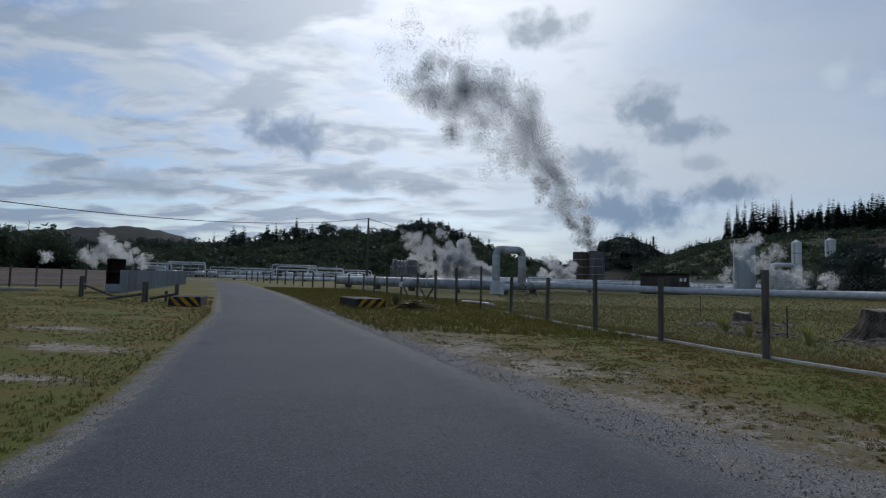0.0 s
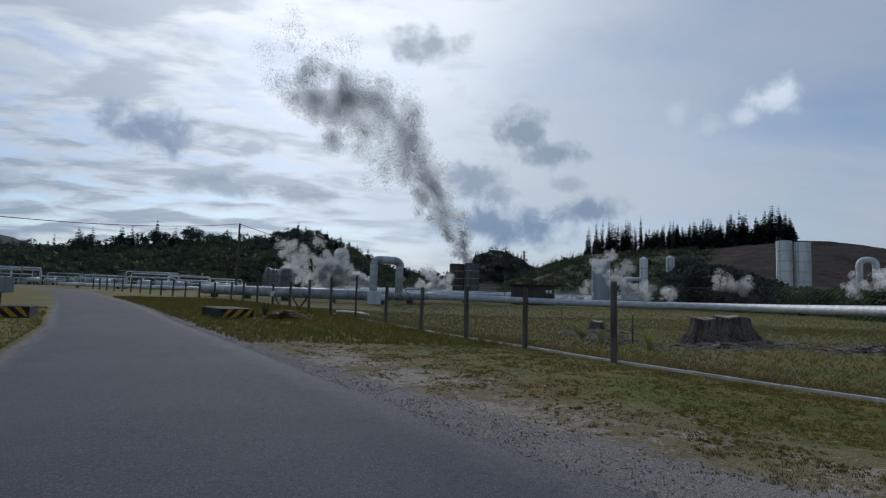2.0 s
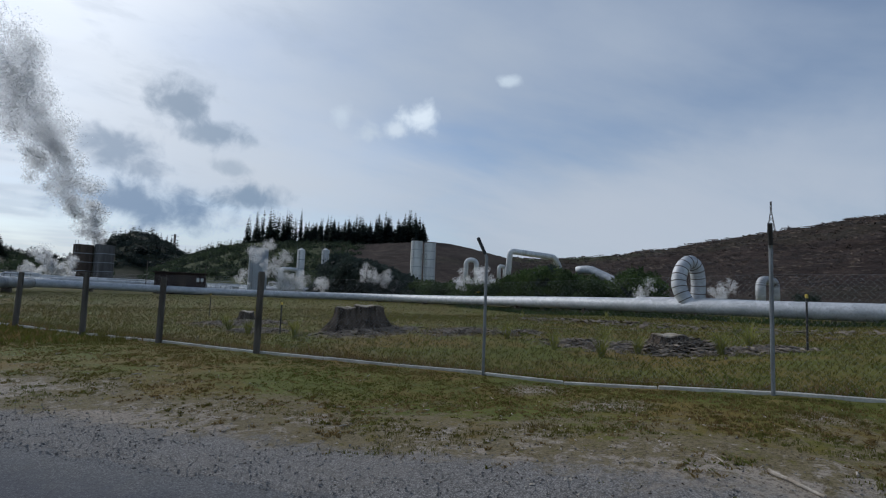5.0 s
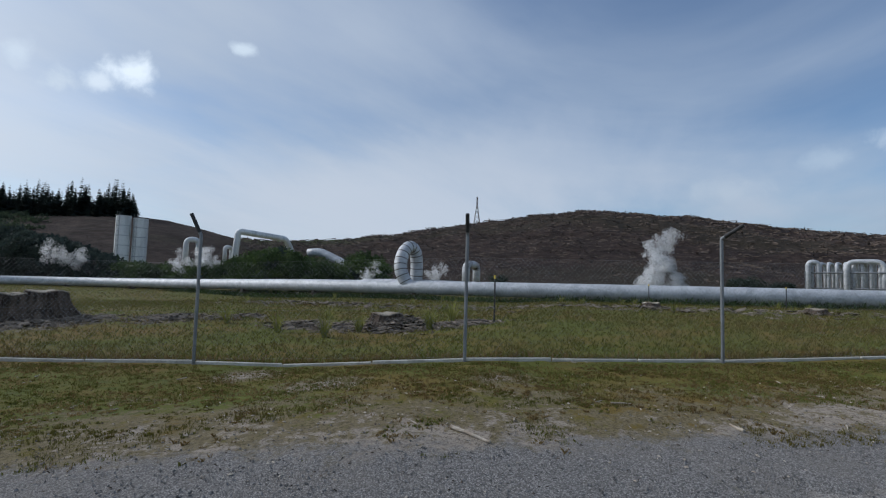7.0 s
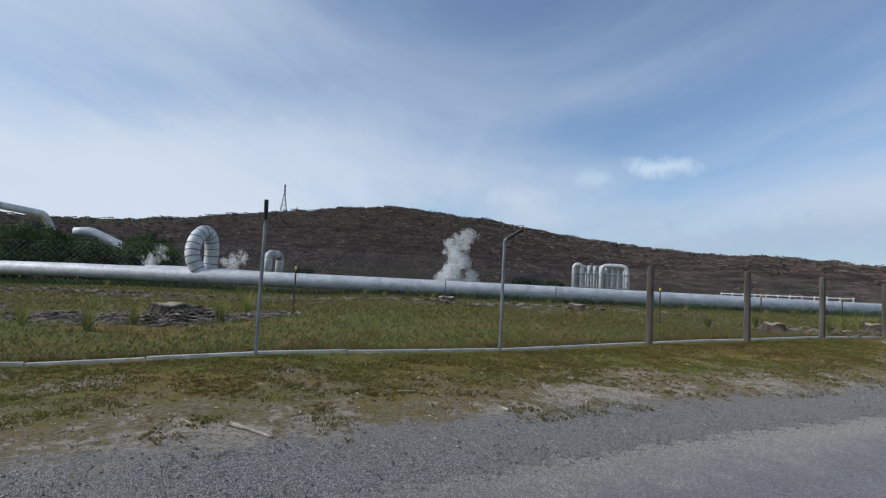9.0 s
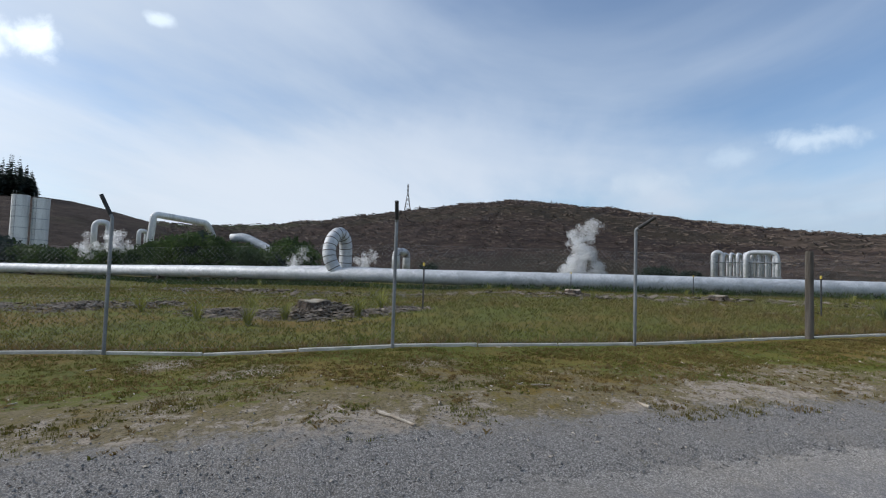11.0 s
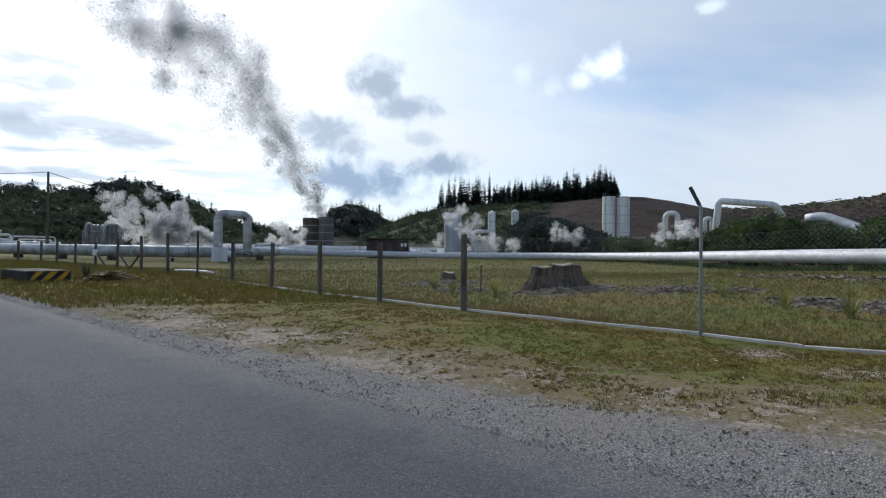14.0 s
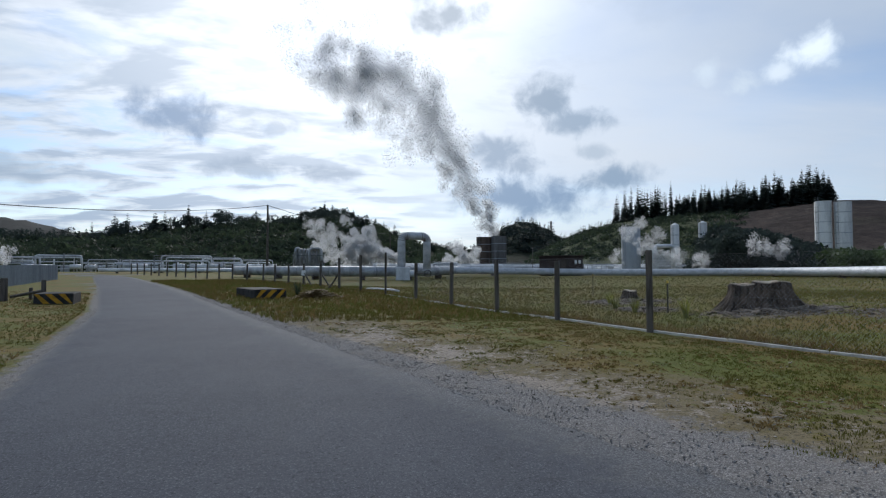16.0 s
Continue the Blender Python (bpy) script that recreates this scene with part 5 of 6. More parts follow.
steam("steam_cloud", puff_line([(96.2, 0.8, 1.2, 1.2), (95.6, 2.0, 1.5, 1.2), (96.8, 2.8, 1.4, 1.0), (95.6, 3.9, 1.3, 0.7), (96.6, 5.0, 1.3, 0.5), (97.4, 6.0, 1.0, 0.3), (97.6, 1.2, 1.1, 1.0)], 58), 0.75, 0.062, "rising white steam column before the felled hill", 9)
steam("steam_cloud", puff_line([(-31.2, 1.4, 0.8, 1.1), (-32.6, 1.9, 1.0, 1.2), (-34.0, 2.3, 1.2, 1.1), (-35.2, 1.4, 1.0, 0.8), (-34.2, 3.2, 0.8, 0.8), (-38.4, 1.4, 0.7, 0.6)], 84), 0.7, 0.09, "white steam blowing over the yard", 10)

# ---------------------------------------------------------------- the field: stumps, markers, debris


def stump(x, y, r, h, label, lobes=9, seed=0, cut=True):
    """A sawn stump: buttressed, furrowed bark and a pale uneven top."""
    g = random.Random(seed)
    z = ground_at(x, y)
    t = thing("tree_stump", (x, y, z), label, "tree stump", "old stumps in the field")
    bm = bmesh.new()
    n, rings = 64, 9
    ph = [g.uniform(0, 6.28) for _ in range(4)]
    ring = []
    for i in range(rings):
        f = i / (rings - 1)
        row = []
        for j in range(n):
            a = 2 * math.pi * j / n
            flare = 1.0 + 1.05 * (1 - f) ** 2.0 * (1 + 0.45 * math.sin(lobes * a + ph[0]))
            fur = 1 + 0.035 * math.sin(23 * a + ph[1] + f * 2) + 0.03 * math.sin(37 * a + ph[2]) + g.uniform(-0.012, 0.012)
            two = 1 + 0.13 * math.cos(2 * a + ph[3])
            rr = r * 0.74 * flare * fur * two
            row.append(bm.verts.new((rr * math.cos(a), rr * math.sin(a), -0.12 + (h + 0.12) * f + (0.03 * math.sin(3 * a + ph[1]) * f))))
        ring.append(row)
    for r0, r1 in zip(ring, ring[1:]):
        for j in range(n):
            bm.faces.new((r0[j], r0[(j + 1) % n], r1[(j + 1) % n], r1[j]))
    rim = [v.co.copy() for v in ring[-1]]
    bm.faces.new(ring[-1])
    part("bark", bm, M_BARK, t)
    if cut:
        bm = bmesh.new()
        up_ = [bm.verts.new(Vector((c.x * 0.95, c.y * 0.95, c.z + 0.025 + 0.012 * g.random()))) for c in rim]
        dn = [bm.verts.new(Vector((c.x * 0.97, c.y * 0.97, c.z + 0.002))) for c in rim]
        mid = bm.verts.new((0, 0, h + 0.035))
        for j in range(n):
            bm.faces.new((up_[j], up_[(j + 1) % n], mid))
            bm.faces.new((dn[j], dn[(j + 1) % n], up_[(j + 1) % n], up_[j]))
        part("sawn_top", bm, M_CUT, t, "pale weathered sawn top")
    return t


stump(11.22, 14.75, 0.48, 0.74, "dark old stump joined to a wider one", 6, 1)
stump(11.80, 14.35, 0.60, 0.78, "wide dark old stump with furrowed bark and pale cut top", 7, 2)
stump(10.9, 21.2, 0.42, 0.38, "small old stump with pale cut top", 6, 3)
stump(13.7, 5.1, 0.52, 0.34, "low rotten stump in a heap of chips", 6, 4)
stump(15.6, -11.3, 0.35, 0.25, "low old stump among flax", 6, 5)
stump(18.6, -17.3, 0.4, 0.28, "low old stump with pale cut top", 6, 6)
stump(19.6, -21.6, 0.5, 0.4, "rough old stump beside the timber fence", 6, 7)
stump(26, -2.5, 0.45, 0.22, "low pale stump near the steam main", 6, 8)
stump(25, -8.5, 0.5, 0.2, "low pale stump near the steam main", 6, 9)


def chips(name, x0, y0, wide, deep, count, label, seed, size=(0.03, 0.16), heap=0.1):
    """Broken bark and wood lying in a low heap."""
    g = np.random.default_rng(seed)
    bl = []
    for i in range(count):
        u, w = g.normal(0, 0.36, 2)
        x, y = x0 + u * wide, y0 + w * deep
        L = g.uniform(*size)
        a = g.uniform(0, 3.14)
        d = np.array([math.cos(a), math.sin(a), g.uniform(-0.3, 0.3)]) * L
        s = np.array([-math.sin(a), math.cos(a), g.uniform(-0.4, 0.4)]) * L * g.uniform(0.12, 0.4)
        c = np.array([x, y, ground_at(x, y) + heap * max(0.0, 1 - (u * u + w * w) * 2.4) * g.uniform(0.2, 1) + 0.012])
        k_ = np.array([0, 0, 0.015 + 0.1 * L])
        v = np.array([c - d - s, c + d * 0.9 - s, c + d + s, c - d * 0.8 + s, c + k_ + d * 0.2])
        bl.append((v, np.array([(0, 1, 4), (1, 2, 4), (2, 3, 4), (3, 0, 4)])))
    return bl


allc = chips("c", 13.8, 4.95, 1.6, 1.9, 1100, "", 1, heap=0.3) + chips("c", 13.3, 7.0, 1.2, 2.0, 500, "", 2) + chips("c", 14.5, 3.2, 1.4, 1.2, 280, "", 3)
crumbs("bark_debris", allc, M_CHIP, "grey heap of bark and wood chips in grass", "debris")
allc = chips("c", 11.6, 13.9, 2.4, 1.6, 900, "", 4, heap=0.12) + chips("c", 13.4, 11.6, 1.8, 1.2, 520, "", 5) + chips("c", 14.5, 10.0, 1.6, 0.7, 200, "", 15)
crumbs("bark_debris", allc, M_CHIP, "bark chips and soil spread round the big stump", "debris")
allc = chips("c", 10.2, 20.2, 2.6, 2.2, 600, "", 6) + chips("c", 9.0, 16.5, 1.5, 1.5, 250, "", 7)
crumbs("bark_debris", allc, M_CHIP, "bark chips spread round the small stump", "debris")
allc = chips("c", 17, -14, 5, 7, 420, "", 8) + chips("c", 25, -4, 4, 18, 420, "", 9, (0.05, 0.3)) + chips("c", 24, 12, 3, 9, 260, "", 10, (0.05, 0.3))
crumbs("bark_debris", allc, M_CHIP, "pale wood scraps scattered over the field", "debris")


def marker(x, y, h, label="slim black marker stake with a yellow cap"):
    z = ground_at(x, y)
    t = thing("marker_stake", (x, y, z), label, "marker stake", "marker stakes along the pipe")
    part("stake", rod([(0, 0, -0.1), (0, 0, h)], 0.022, 8), M_BLACK, t)
    part("cap", rod([(0, 0, h - 0.02), (0, 0, h + 0.05), (0, 0, h + 0.07)], [0.032, 0.032, 0.015], 8), M_CAPYEL, t)


for x, y, h in ((14.6, 2.45, 1.17), (9.1, 15.3, 0.92), (11.2, 25.5, 1.0), (17.2, -8.6, 1.1), (19.7, -13.8, 1.1), (22.6, -19.6, 1.1), (30.2, -2.8, 1.0), (30.0, -9.0, 1.0)):
    marker(x, y, h)


def flax(x, y, h, n, seed, mat=None):
    """A tuft of long arching leaves."""
    g = random.Random(seed)
    z = ground_at(x, y)
    t = thing("flax_plant", (x, y, z), "spiky yellow-green flax tuft in the field", "flax plant", "flax tufts in the field")
    bm = bmesh.new()
    for i in range(n):
        a = g.uniform(0, 6.283)
        reach, top, w = g.uniform(0.1, 0.55) * h, g.uniform(0.6, 1.1) * h, g.uniform(0.010, 0.022)
        ca, sa = math.cos(a), math.sin(a)
        prev = None
        for j in range(5):
            f = j / 4
            d = reach * f ** 1.8
            zz = top * (f - 0.22 * f * f * f) - 0.03
            ww = w * (1 - f * 0.9)
            e = (bm.verts.new((ca * d - sa * ww + 0.05 * ca, sa * d + ca * ww + 0.05 * sa, zz)), bm.verts.new((ca * d + sa * ww + 0.05 * ca, sa * d - ca * ww + 0.05 * sa, zz)))
            if prev:
                bm.faces.new((prev[0], prev[1], e[1], e[0]))
            prev = e
    part("leaves", bm, mat or M_FLAX, t)


g = random.Random(21)
for i, (x, y, h) in enumerate(((8.6, 13.6, 0.62), (8.2, 15.6, 0.5), (12.9, 9.4, 0.5), (11.6, 5.8, 0.55), (12.6, 5.4, 0.45), (13.2, 3.8, 0.6), (14.6, 3.6, 0.7), (13.9, 6.9, 0.5), (11.9, 7.2, 0.55), (16.2, -9.6, 0.6), (16.9, -11.6, 0.6), (15.2, -12.6, 0.6),
                               (17.6, -15.2, 0.6), (18.2, -19.3, 0.55), (20.2, -18.2, 0.6), (9.2, 19.4, 0.5), (11.8, 23.0, 0.5), (8.2, 16.9, 0.5))):
    flax(x, y, h * 1.25, 56, i)
for i in range(26):
    flax(g.uniform(22, 31), g.uniform(-24, 20), g.uniform(0.35, 0.6), 26, 100 + i)

# sticks on the verge


def stick(x, y, L, r, rz, seed, label="bleached broken stick lying on the verge"):
    g = random.Random(seed)
    d = Vector((math.cos(radians(rz)), math.sin(radians(rz)), 0))
    pts, rad = [], []
    for i in range(6):
        f = i / 5 - 0.5
        q = Vector((x, y, 0)) + d * L * f + Vector((-d.y, d.x, 0)) * g.uniform(-0.02, 0.02) * L
        pts.append((q.x - x, q.y - y, ground_at(q.x, q.y) - ground_at(x, y) + r * 0.8 + g.uniform(0, 0.01)))
        rad.append(r * (1.1 - 0.5 * (f + 0.5)) * g.uniform(0.85, 1.15))
    ob = part("stick", rod(pts, rad, 7), M_STICK, None)
    ob.location = (x, y, ground_at(x, y))
    tagged(ob, label, "stick", "sticks on the verge")


stick(4.79, 0.86, 0.40, 0.016, -118, 1)
stick(5.87, -1.3, 0.16, 0.013, 30, 2)
stick(6.3, -0.35, 0.2, 0.009, -80, 3)
g = random.Random(8)
for i in range(46):
    y = g.uniform(-7, 13)
    s = g.uniform(0.9, 5.2)
    x = float(road_right(y)) + s
    stick(x, y, g.uniform(0.06, 0.2), g.uniform(0.004, 0.009), g.uniform(0, 180), 30 + i)
for i in range(10):
    y = g.uniform(5, 14)
    stick(float(road_left(y)) - g.uniform(1.2, 6), y, g.uniform(0.1, 0.4), g.uniform(0.005, 0.011), g.uniform(0, 180), 90 + i)


def pebbles(name, count, place, size, mat, label, seed):
    """Loose stones, each an uneven double pyramid."""
    g = np.random.default_rng(seed)
    bl = []
    base = np.array([(1, 0, 0), (0, 1, 0), (-1, 0, 0), (0, -1, 0), (0, 0, 0.8), (0, 0, -0.5)], float)
    tri = np.array([(0, 1, 4), (1, 2, 4), (2, 3, 4), (3, 0, 4), (1, 0, 5), (2, 1, 5), (3, 2, 5), (0, 3, 5)])
    for i in range(count):
        x, y = place(g)
        s = g.uniform(*size) * g.uniform(0.6, 1.0)
        v = base * g.uniform(0.6, 1.3, (6, 3)) * s
        a = g.uniform(0, 6.28)
        v[:, :2] = v[:, :2] @ np.array([[math.cos(a), -math.sin(a)], [math.sin(a), math.cos(a)]])
        bl.append((v + (x, y, ground_at(x, y) + 0.25 * s), tri))
    return crumbs(name, bl, mat, label, "stones")


def by_road(g):
    y = g.uniform(-9, 15) if g.random() < 0.75 else g.uniform(15, 26)
    s = abs(g.normal(0.35, 0.75)) - 0.35
    return float(road_right(y)) + s, y


def by_left(g):
    y = g.uniform(1.5, 20)
    return float(road_left(y)) - abs(g.normal(0, 0.35)) + 0.15, y


pebbles("loose_gravel", 17000, by_road, (0.005, 0.015), M_STONE, "loose grey gravel along the road edge", 1)
pebbles("loose_gravel", 1600, by_left, (0.006, 0.015), M_STONE, "loose grey gravel along the far road edge", 2)
pebbles("pale_stones", 450, lambda g: (lambda y: (float(road_right(y)) + g.uniform(0.3, 5.0), y))(g.uniform(-9, 15)), (0.005, 0.016), M_CUT, "pale stones and chips scattered on the verge", 3)

g = np.random.default_rng(44)
litter = []
for i in range(5200):
    y = g.uniform(-9, 15)
    x = float(road_right(y)) + abs(g.normal(1.9, 1.3))
    L = g.uniform(0.004, 0.016) if i < 4000 else g.uniform(0.006, 0.022)
    a = g.uniform(0, 3.14)
    d = np.array([math.cos(a), math.sin(a), g.uniform(-0.2, 0.4)]) * L
    w = np.array([-math.sin(a), math.cos(a), 0]) * L * g.uniform(0.1, 0.6)
    c = np.array([x, y, ground_at(x, y) + 0.004])
    litter.append((np.array([c - d - w, c + d - w, c + d * 0.8 + w, c - d * 0.7 + w, c + (0, 0, 0.5 * L)]), np.array([(0, 1, 4), (1, 2, 4), (2, 3, 4), (3, 0, 4)])))
crumbs("verge_litter", litter[:3900], M_BARK, "dark bark crumbs and clods on the verge", "litter")
crumbs("verge_litter", litter[3900:], M_STICK, "pale twig and chip litter on the verge", "litter")

# ---------------------------------------------------------------- grass


def blades(name, count, place, tall, wide, mat, label, seed, lean=0.5, per=5, keep=None):
    """Tufts of grass, each of a few bent blades."""
    g = np.random.default_rng(seed)
    x, y = place(g, count)
    if keep is not None:
        ok = keep(x, y, g)
        x, y = x[ok], y[ok]
    n = len(x)
    z = ground_z(x, y)
    x, y, z = (np.repeat(v, per) for v in (x, y, z))
    m = n * per
    h = np.repeat(g.uniform(*tall, n), per) * g.uniform(0.6, 1.15, m)
    a, tilt = g.uniform(0, 6.283, m), g.uniform(0.1, 1.0, m) * lean * h
    x, y = x + g.normal(0, wide * 3.0, m), y + g.normal(0, wide * 3.0, m)
    w = wide * g.uniform(0.6, 1.3, m)
    ca, sa = np.cos(a), np.sin(a)
    v = np.stack([np.stack([x - sa * w, y + ca * w, z - 0.015], -1), np.stack([x + sa * w, y - ca * w, z - 0.015], -1),
                  np.stack([x + ca * tilt * 0.35 + sa * w * 0.7, y + sa * tilt * 0.35 - ca * w * 0.7, z + h * 0.6], -1), np.stack([x + ca * tilt, y + sa * tilt, z + h], -1)], 1).reshape(-1, 3)
    i = np.arange(m)[:, None] * 4
    f = np.concatenate([i + (0, 1, 2), i + (0, 2, 3)])
    o = np.array([v[:, 0].mean(), v[:, 1].mean(), v[:, 2].min()])
    ob = raw(name, v - o, f, mat)
    ob.location = o
    return tagged(ob, label, "grass", kind="stuff")


def lumps(x, y, size, seed):
    return np.array([noise.fractal(Vector((u / size, v / size, seed)), 1.0, 2.0, 4) for u, v in zip(x, y)])


FX = np.array([q[1] for q in LINE])
FXX = np.array([q[0] for q in LINE])


def fence_x(y):
    return np.interp(y, FX, FXX)


def verge_area(g, n):
    y = g.uniform(-13, 20, n)
    s = g.uniform(0.02, 1, n)
    r = road_right(y) + 0.5
    return r + (fence_x(y) - 0.14 - r) * s, y


def verge_keep(x, y, g):
    s = (x - road_right(y)) / np.maximum(fence_x(y) - road_right(y), 0.5)
    return lumps(x, y, 0.9, 1.5) + 1.0 * (s - 0.5) + g.normal(0, 0.08, len(x)) > 0.02


def field_area(g, n):
    y = g.uniform(-24, 34, n)
    return fence_x(y) + 0.25 + 26 * g.random(n) ** 1.7, y


def off_debris(x, y, g):
    ok = np.ones(len(x), bool)
    for cx, cy, rx, ry in DEBRIS:
        ok &= ((x - cx) / rx) ** 2 + ((y - cy) / ry) ** 2 > 1 + g.normal(0, 0.35, len(x))
    return ok


def left_area(g, n):
    y = g.uniform(1.5, 30, n)
    return road_left(y) - 0.25 - 13 * g.random(n) ** 1.3, y


def left_keep(x, y, g):
    return lumps(x, y, 1.6, 6.5) + g.normal(0, 0.15, len(x)) > -0.15


blades("verge_grass", 70000, verge_area, (0.008, 0.030), 0.0045, M_GRASS, "short patchy green grass on the verge", 1, 0.8, 4, verge_keep)
blades("verge_grass", 26000, verge_area, (0.010, 0.036), 0.0035, M_DRY, "dry straw-coloured grass on the verge", 2, 0.9, 5, lambda x, y, g: lumps(x, y, 1.3, 9.5) + 0.9 * ((x - road_right(y)) / np.maximum(fence_x(y) - road_right(y), 0.5) - 0.5) + g.normal(0, 0.1, len(x)) > 0.1)
blades("verge_tufts", 16000, verge_area, (0.010, 0.028), 0.004, M_GRASS, "green grass tufts on the worn verge", 21, 1.6, 10, lambda x, y, g: lumps(x, y, 0.45, 5.5) + 0.5 * np.minimum(x - road_right(y) - 2.0, 0) + g.normal(0, 0.06, len(x)) > 0.16)
blades("verge_tufts", 14000, verge_area, (0.010, 0.028), 0.0035, M_DRY, "dry brown grass tufts on the worn verge", 22, 1.8, 10, lambda x, y, g: lumps(x, y, 0.5, 7.5) + 0.5 * np.minimum(x - road_right(y) - 1.6, 0) + g.normal(0, 0.06, len(x)) > 0.16)
blades("field_grass", 90000, field_area, (0.03, 0.09), 0.005, M_GRASS, "green grass in the fenced field", 3, 0.9, 3, off_debris)
blades("field_grass", 9000, field_area, (0.06, 0.16), 0.004, M_DRY, "reddish dry grass standing in the fenced field", 4, 0.6, 4, lambda x, y, g: lumps(x, y, 4.0, 3.5) + g.normal(0, 0.15, len(x)) > 0.1)
blades("fence_grass", 2600, lambda g, n: (lambda y: (fence_x(y) + 0.22 + np.abs(g.normal(0, 0.14, n)), y))(g.uniform(-22, 44, n)), (0.05, 0.16), 0.005, M_DRY, "dry grass along the fence foot", 5, 0.6, 4)
blades("left_grass", 26000, left_area, (0.015, 0.045), 0.005, M_GRASS, "patchy green grass beside the road", 6, 0.8, 5, left_keep)
blades("left_grass", 7000, left_area, (0.02, 0.08), 0.005, M_DRY, "dry brown grass beside the road", 7, 0.8, 5, lambda x, y, g: lumps(x, y, 2.0, 2.5) + g.normal(0, 0.2, len(x)) > 0.1)


def mid_area(g, n):
    y = g.uniform(14, 48, n)
    r = road_right(y) + 0.1
    return r + (fence_x(y) + 1.0 - r) * g.random(n), y


blades("verge_grass", 14000, mid_area, (0.05, 0.16), 0.008, M_GRASS, "rough grass between road and fence", 8, 0.8, 4)
blades("verge_grass", 5000, mid_area, (0.05, 0.18), 0.008, M_DRY, "dry rough grass between road and fence", 9, 0.8, 4, lambda x, y, g: lumps(x, y, 2.5, 4.5) + g.normal(0, 0.2, len(x)) > 0.0)

PIPE_Y = np.array([-62, -30, -6, 8, 20, 39])
PIPE_X = np.array([47, 34.6, 33.2, 33.4, 36.5, 44])
blades("pipe_weeds", 5000, lambda g, n: (lambda y: (np.interp(y, PIPE_Y, PIPE_X) - np.abs(g.normal(0, 0.9, n)) + 0.3, y))(g.uniform(-40, 39, n)), (0.12, 0.45), 0.014, M_NEARBUSH, "green weeds along the foot of the steam main", 15, 0.6, 4)
blades("field_grass", 34000, lambda g, n: (g.uniform(3, 46, n), g.uniform(-30, 62, n)), (0.05, 0.12), 0.012, M_GRASS, "green grass far out in the field", 16, 0.9, 3, lambda x, y, g: (x > fence_x(y) + 0.3) & ((x > 17) | (y > 30)))

# ---------------------------------------------------------------- beyond the road: yard fences and plant


def yard_post(x, y, h, r, label="short weathered timber post in grass"):
    z = ground_at(x, y)
    ob = thing("yard_post", (x, y, z), label, "fence post", "yard fence posts")
    part("post", rod([(0, 0, -0.1), (0, 0, h), (0, 0, h + 0.03)], [r, r * 0.95, r * 0.75], 10), M_TIMBER, ob)


for x, y, h, r in ((-13.6, 22.8, 0.85, 0.13), (-18.0, 25.0, 0.95, 0.11), (-12.7, 23.7, 0.8, 0.09), (-13.5, 24.3, 0.45, 0.07), (-21.5, 23.0, 0.9, 0.08)):
    yard_post(x, y, h, r)
for (a, b) in (((-13.7, 22.8, 0.35), (-15.6, 23.4, 0.05)), ((-18.0, 25.0, 0.6), (-15.4, 23.7, 0.1)), ((-12.7, 23.7, 0.4), (-14.0, 23.9, 0.1))):
    za, zb = ground_at(*a[:2]), ground_at(*b[:2])
    q0, q1 = Vector((a[0], a[1], za + a[2])), Vector((b[0], b[1], zb + b[2]))
    ob = part("timber_rail", rod([Vector((0, 0, 0)), q1 - q0], 0.06, 8), M_TIMBER)
    ob.location = q0
    tagged(ob, "fallen weathered timber rail leaning on a post", "rail")

ws = thing("sheet_fence", (-19.0, 29.4, ground_at(-19, 29.4)), "grey corrugated sheet fence running along the yard", "fence")
a, b = Vector((-19.0, 29.4, 0)), Vector((-27.0, 52.0, 0))
n = 26
for i in range(n):
    p0, p1 = a.lerp(b, i / n), a.lerp(b, (i + 1) / n)
    mid = (p0 + p1) / 2
    d = p1 - p0
    bm = bmesh.new()
    prev = None
    for j in range(17):
        q = p0.lerp(p1, j / 16) - a
        off = Vector((-d.y, d.x, 0)).normalized() * 0.025 * math.sin(j * math.pi / 2)
        z = ground_at(mid.x, mid.y) - ground_at(a.x, a.y)
        e = [bm.verts.new((q + off + Vector((0, 0, zz)))) for zz in (z - 0.05, z + 1.28)]
        if prev:
            bm.faces.new((prev[0], e[0], e[1], prev[1]))
        prev = e
    bmesh.ops.solidify(bm, geom=bm.faces[:], thickness=0.012)
    part("sheet_panel", bm, M_GREYWALL, ws)

x, y = -20.3, 31.0
cab = thing("pump_cabinet", (x, y, ground_at(x, y)), "dark open-fronted metal cabinet with a pale base", "cabinet", rz=32)
part("back_panel", box(0.9, 0.05, 1.45, (0, 0.45, 0.45)), M_RUST, cab)
for sx in (-0.45, 0.45):
    part("side_panel", box(0.05, 0.9, 1.45, (sx, 0, 0.45)), M_SHED, cab)
for zz in (0.45, 1.1, 1.86):
    part("shelf", box(0.95, 0.95, 0.06, (0, 0, zz)), M_SHED, cab)
part("plinth", box(1.0, 1.0, 0.5, (0, 0, -0.05)), M_GREYWALL, cab)

soil_v, soil_f = [], []
for i in range(25):
    for j in range(13):
        a_, d_ = -48 + 14 * i / 24, 46 + 34 * j / 12
        x, y, _ = polar(a_, d_)
        soil_v.append((x, y, ground_at(x, y) + 0.05 + 0.9 * (j / 12)))
for i in range(24):
    for j in range(12):
        q = i * 13 + j
        soil_f.append((q, q + 13, q + 14, q + 1))
tagged(raw("bare_bank", soil_v, soil_f, M_REDSOIL, smooth=True), "bare red-brown soil bank beside the bush", "soil", kind="structure")
fr = thing("wire_fence", (-29, 30, ground_at(-29, 30)), "sagging post and wire fence before the soil bank", "fence")
FRO = Vector(fr.matrix_basis.translation)
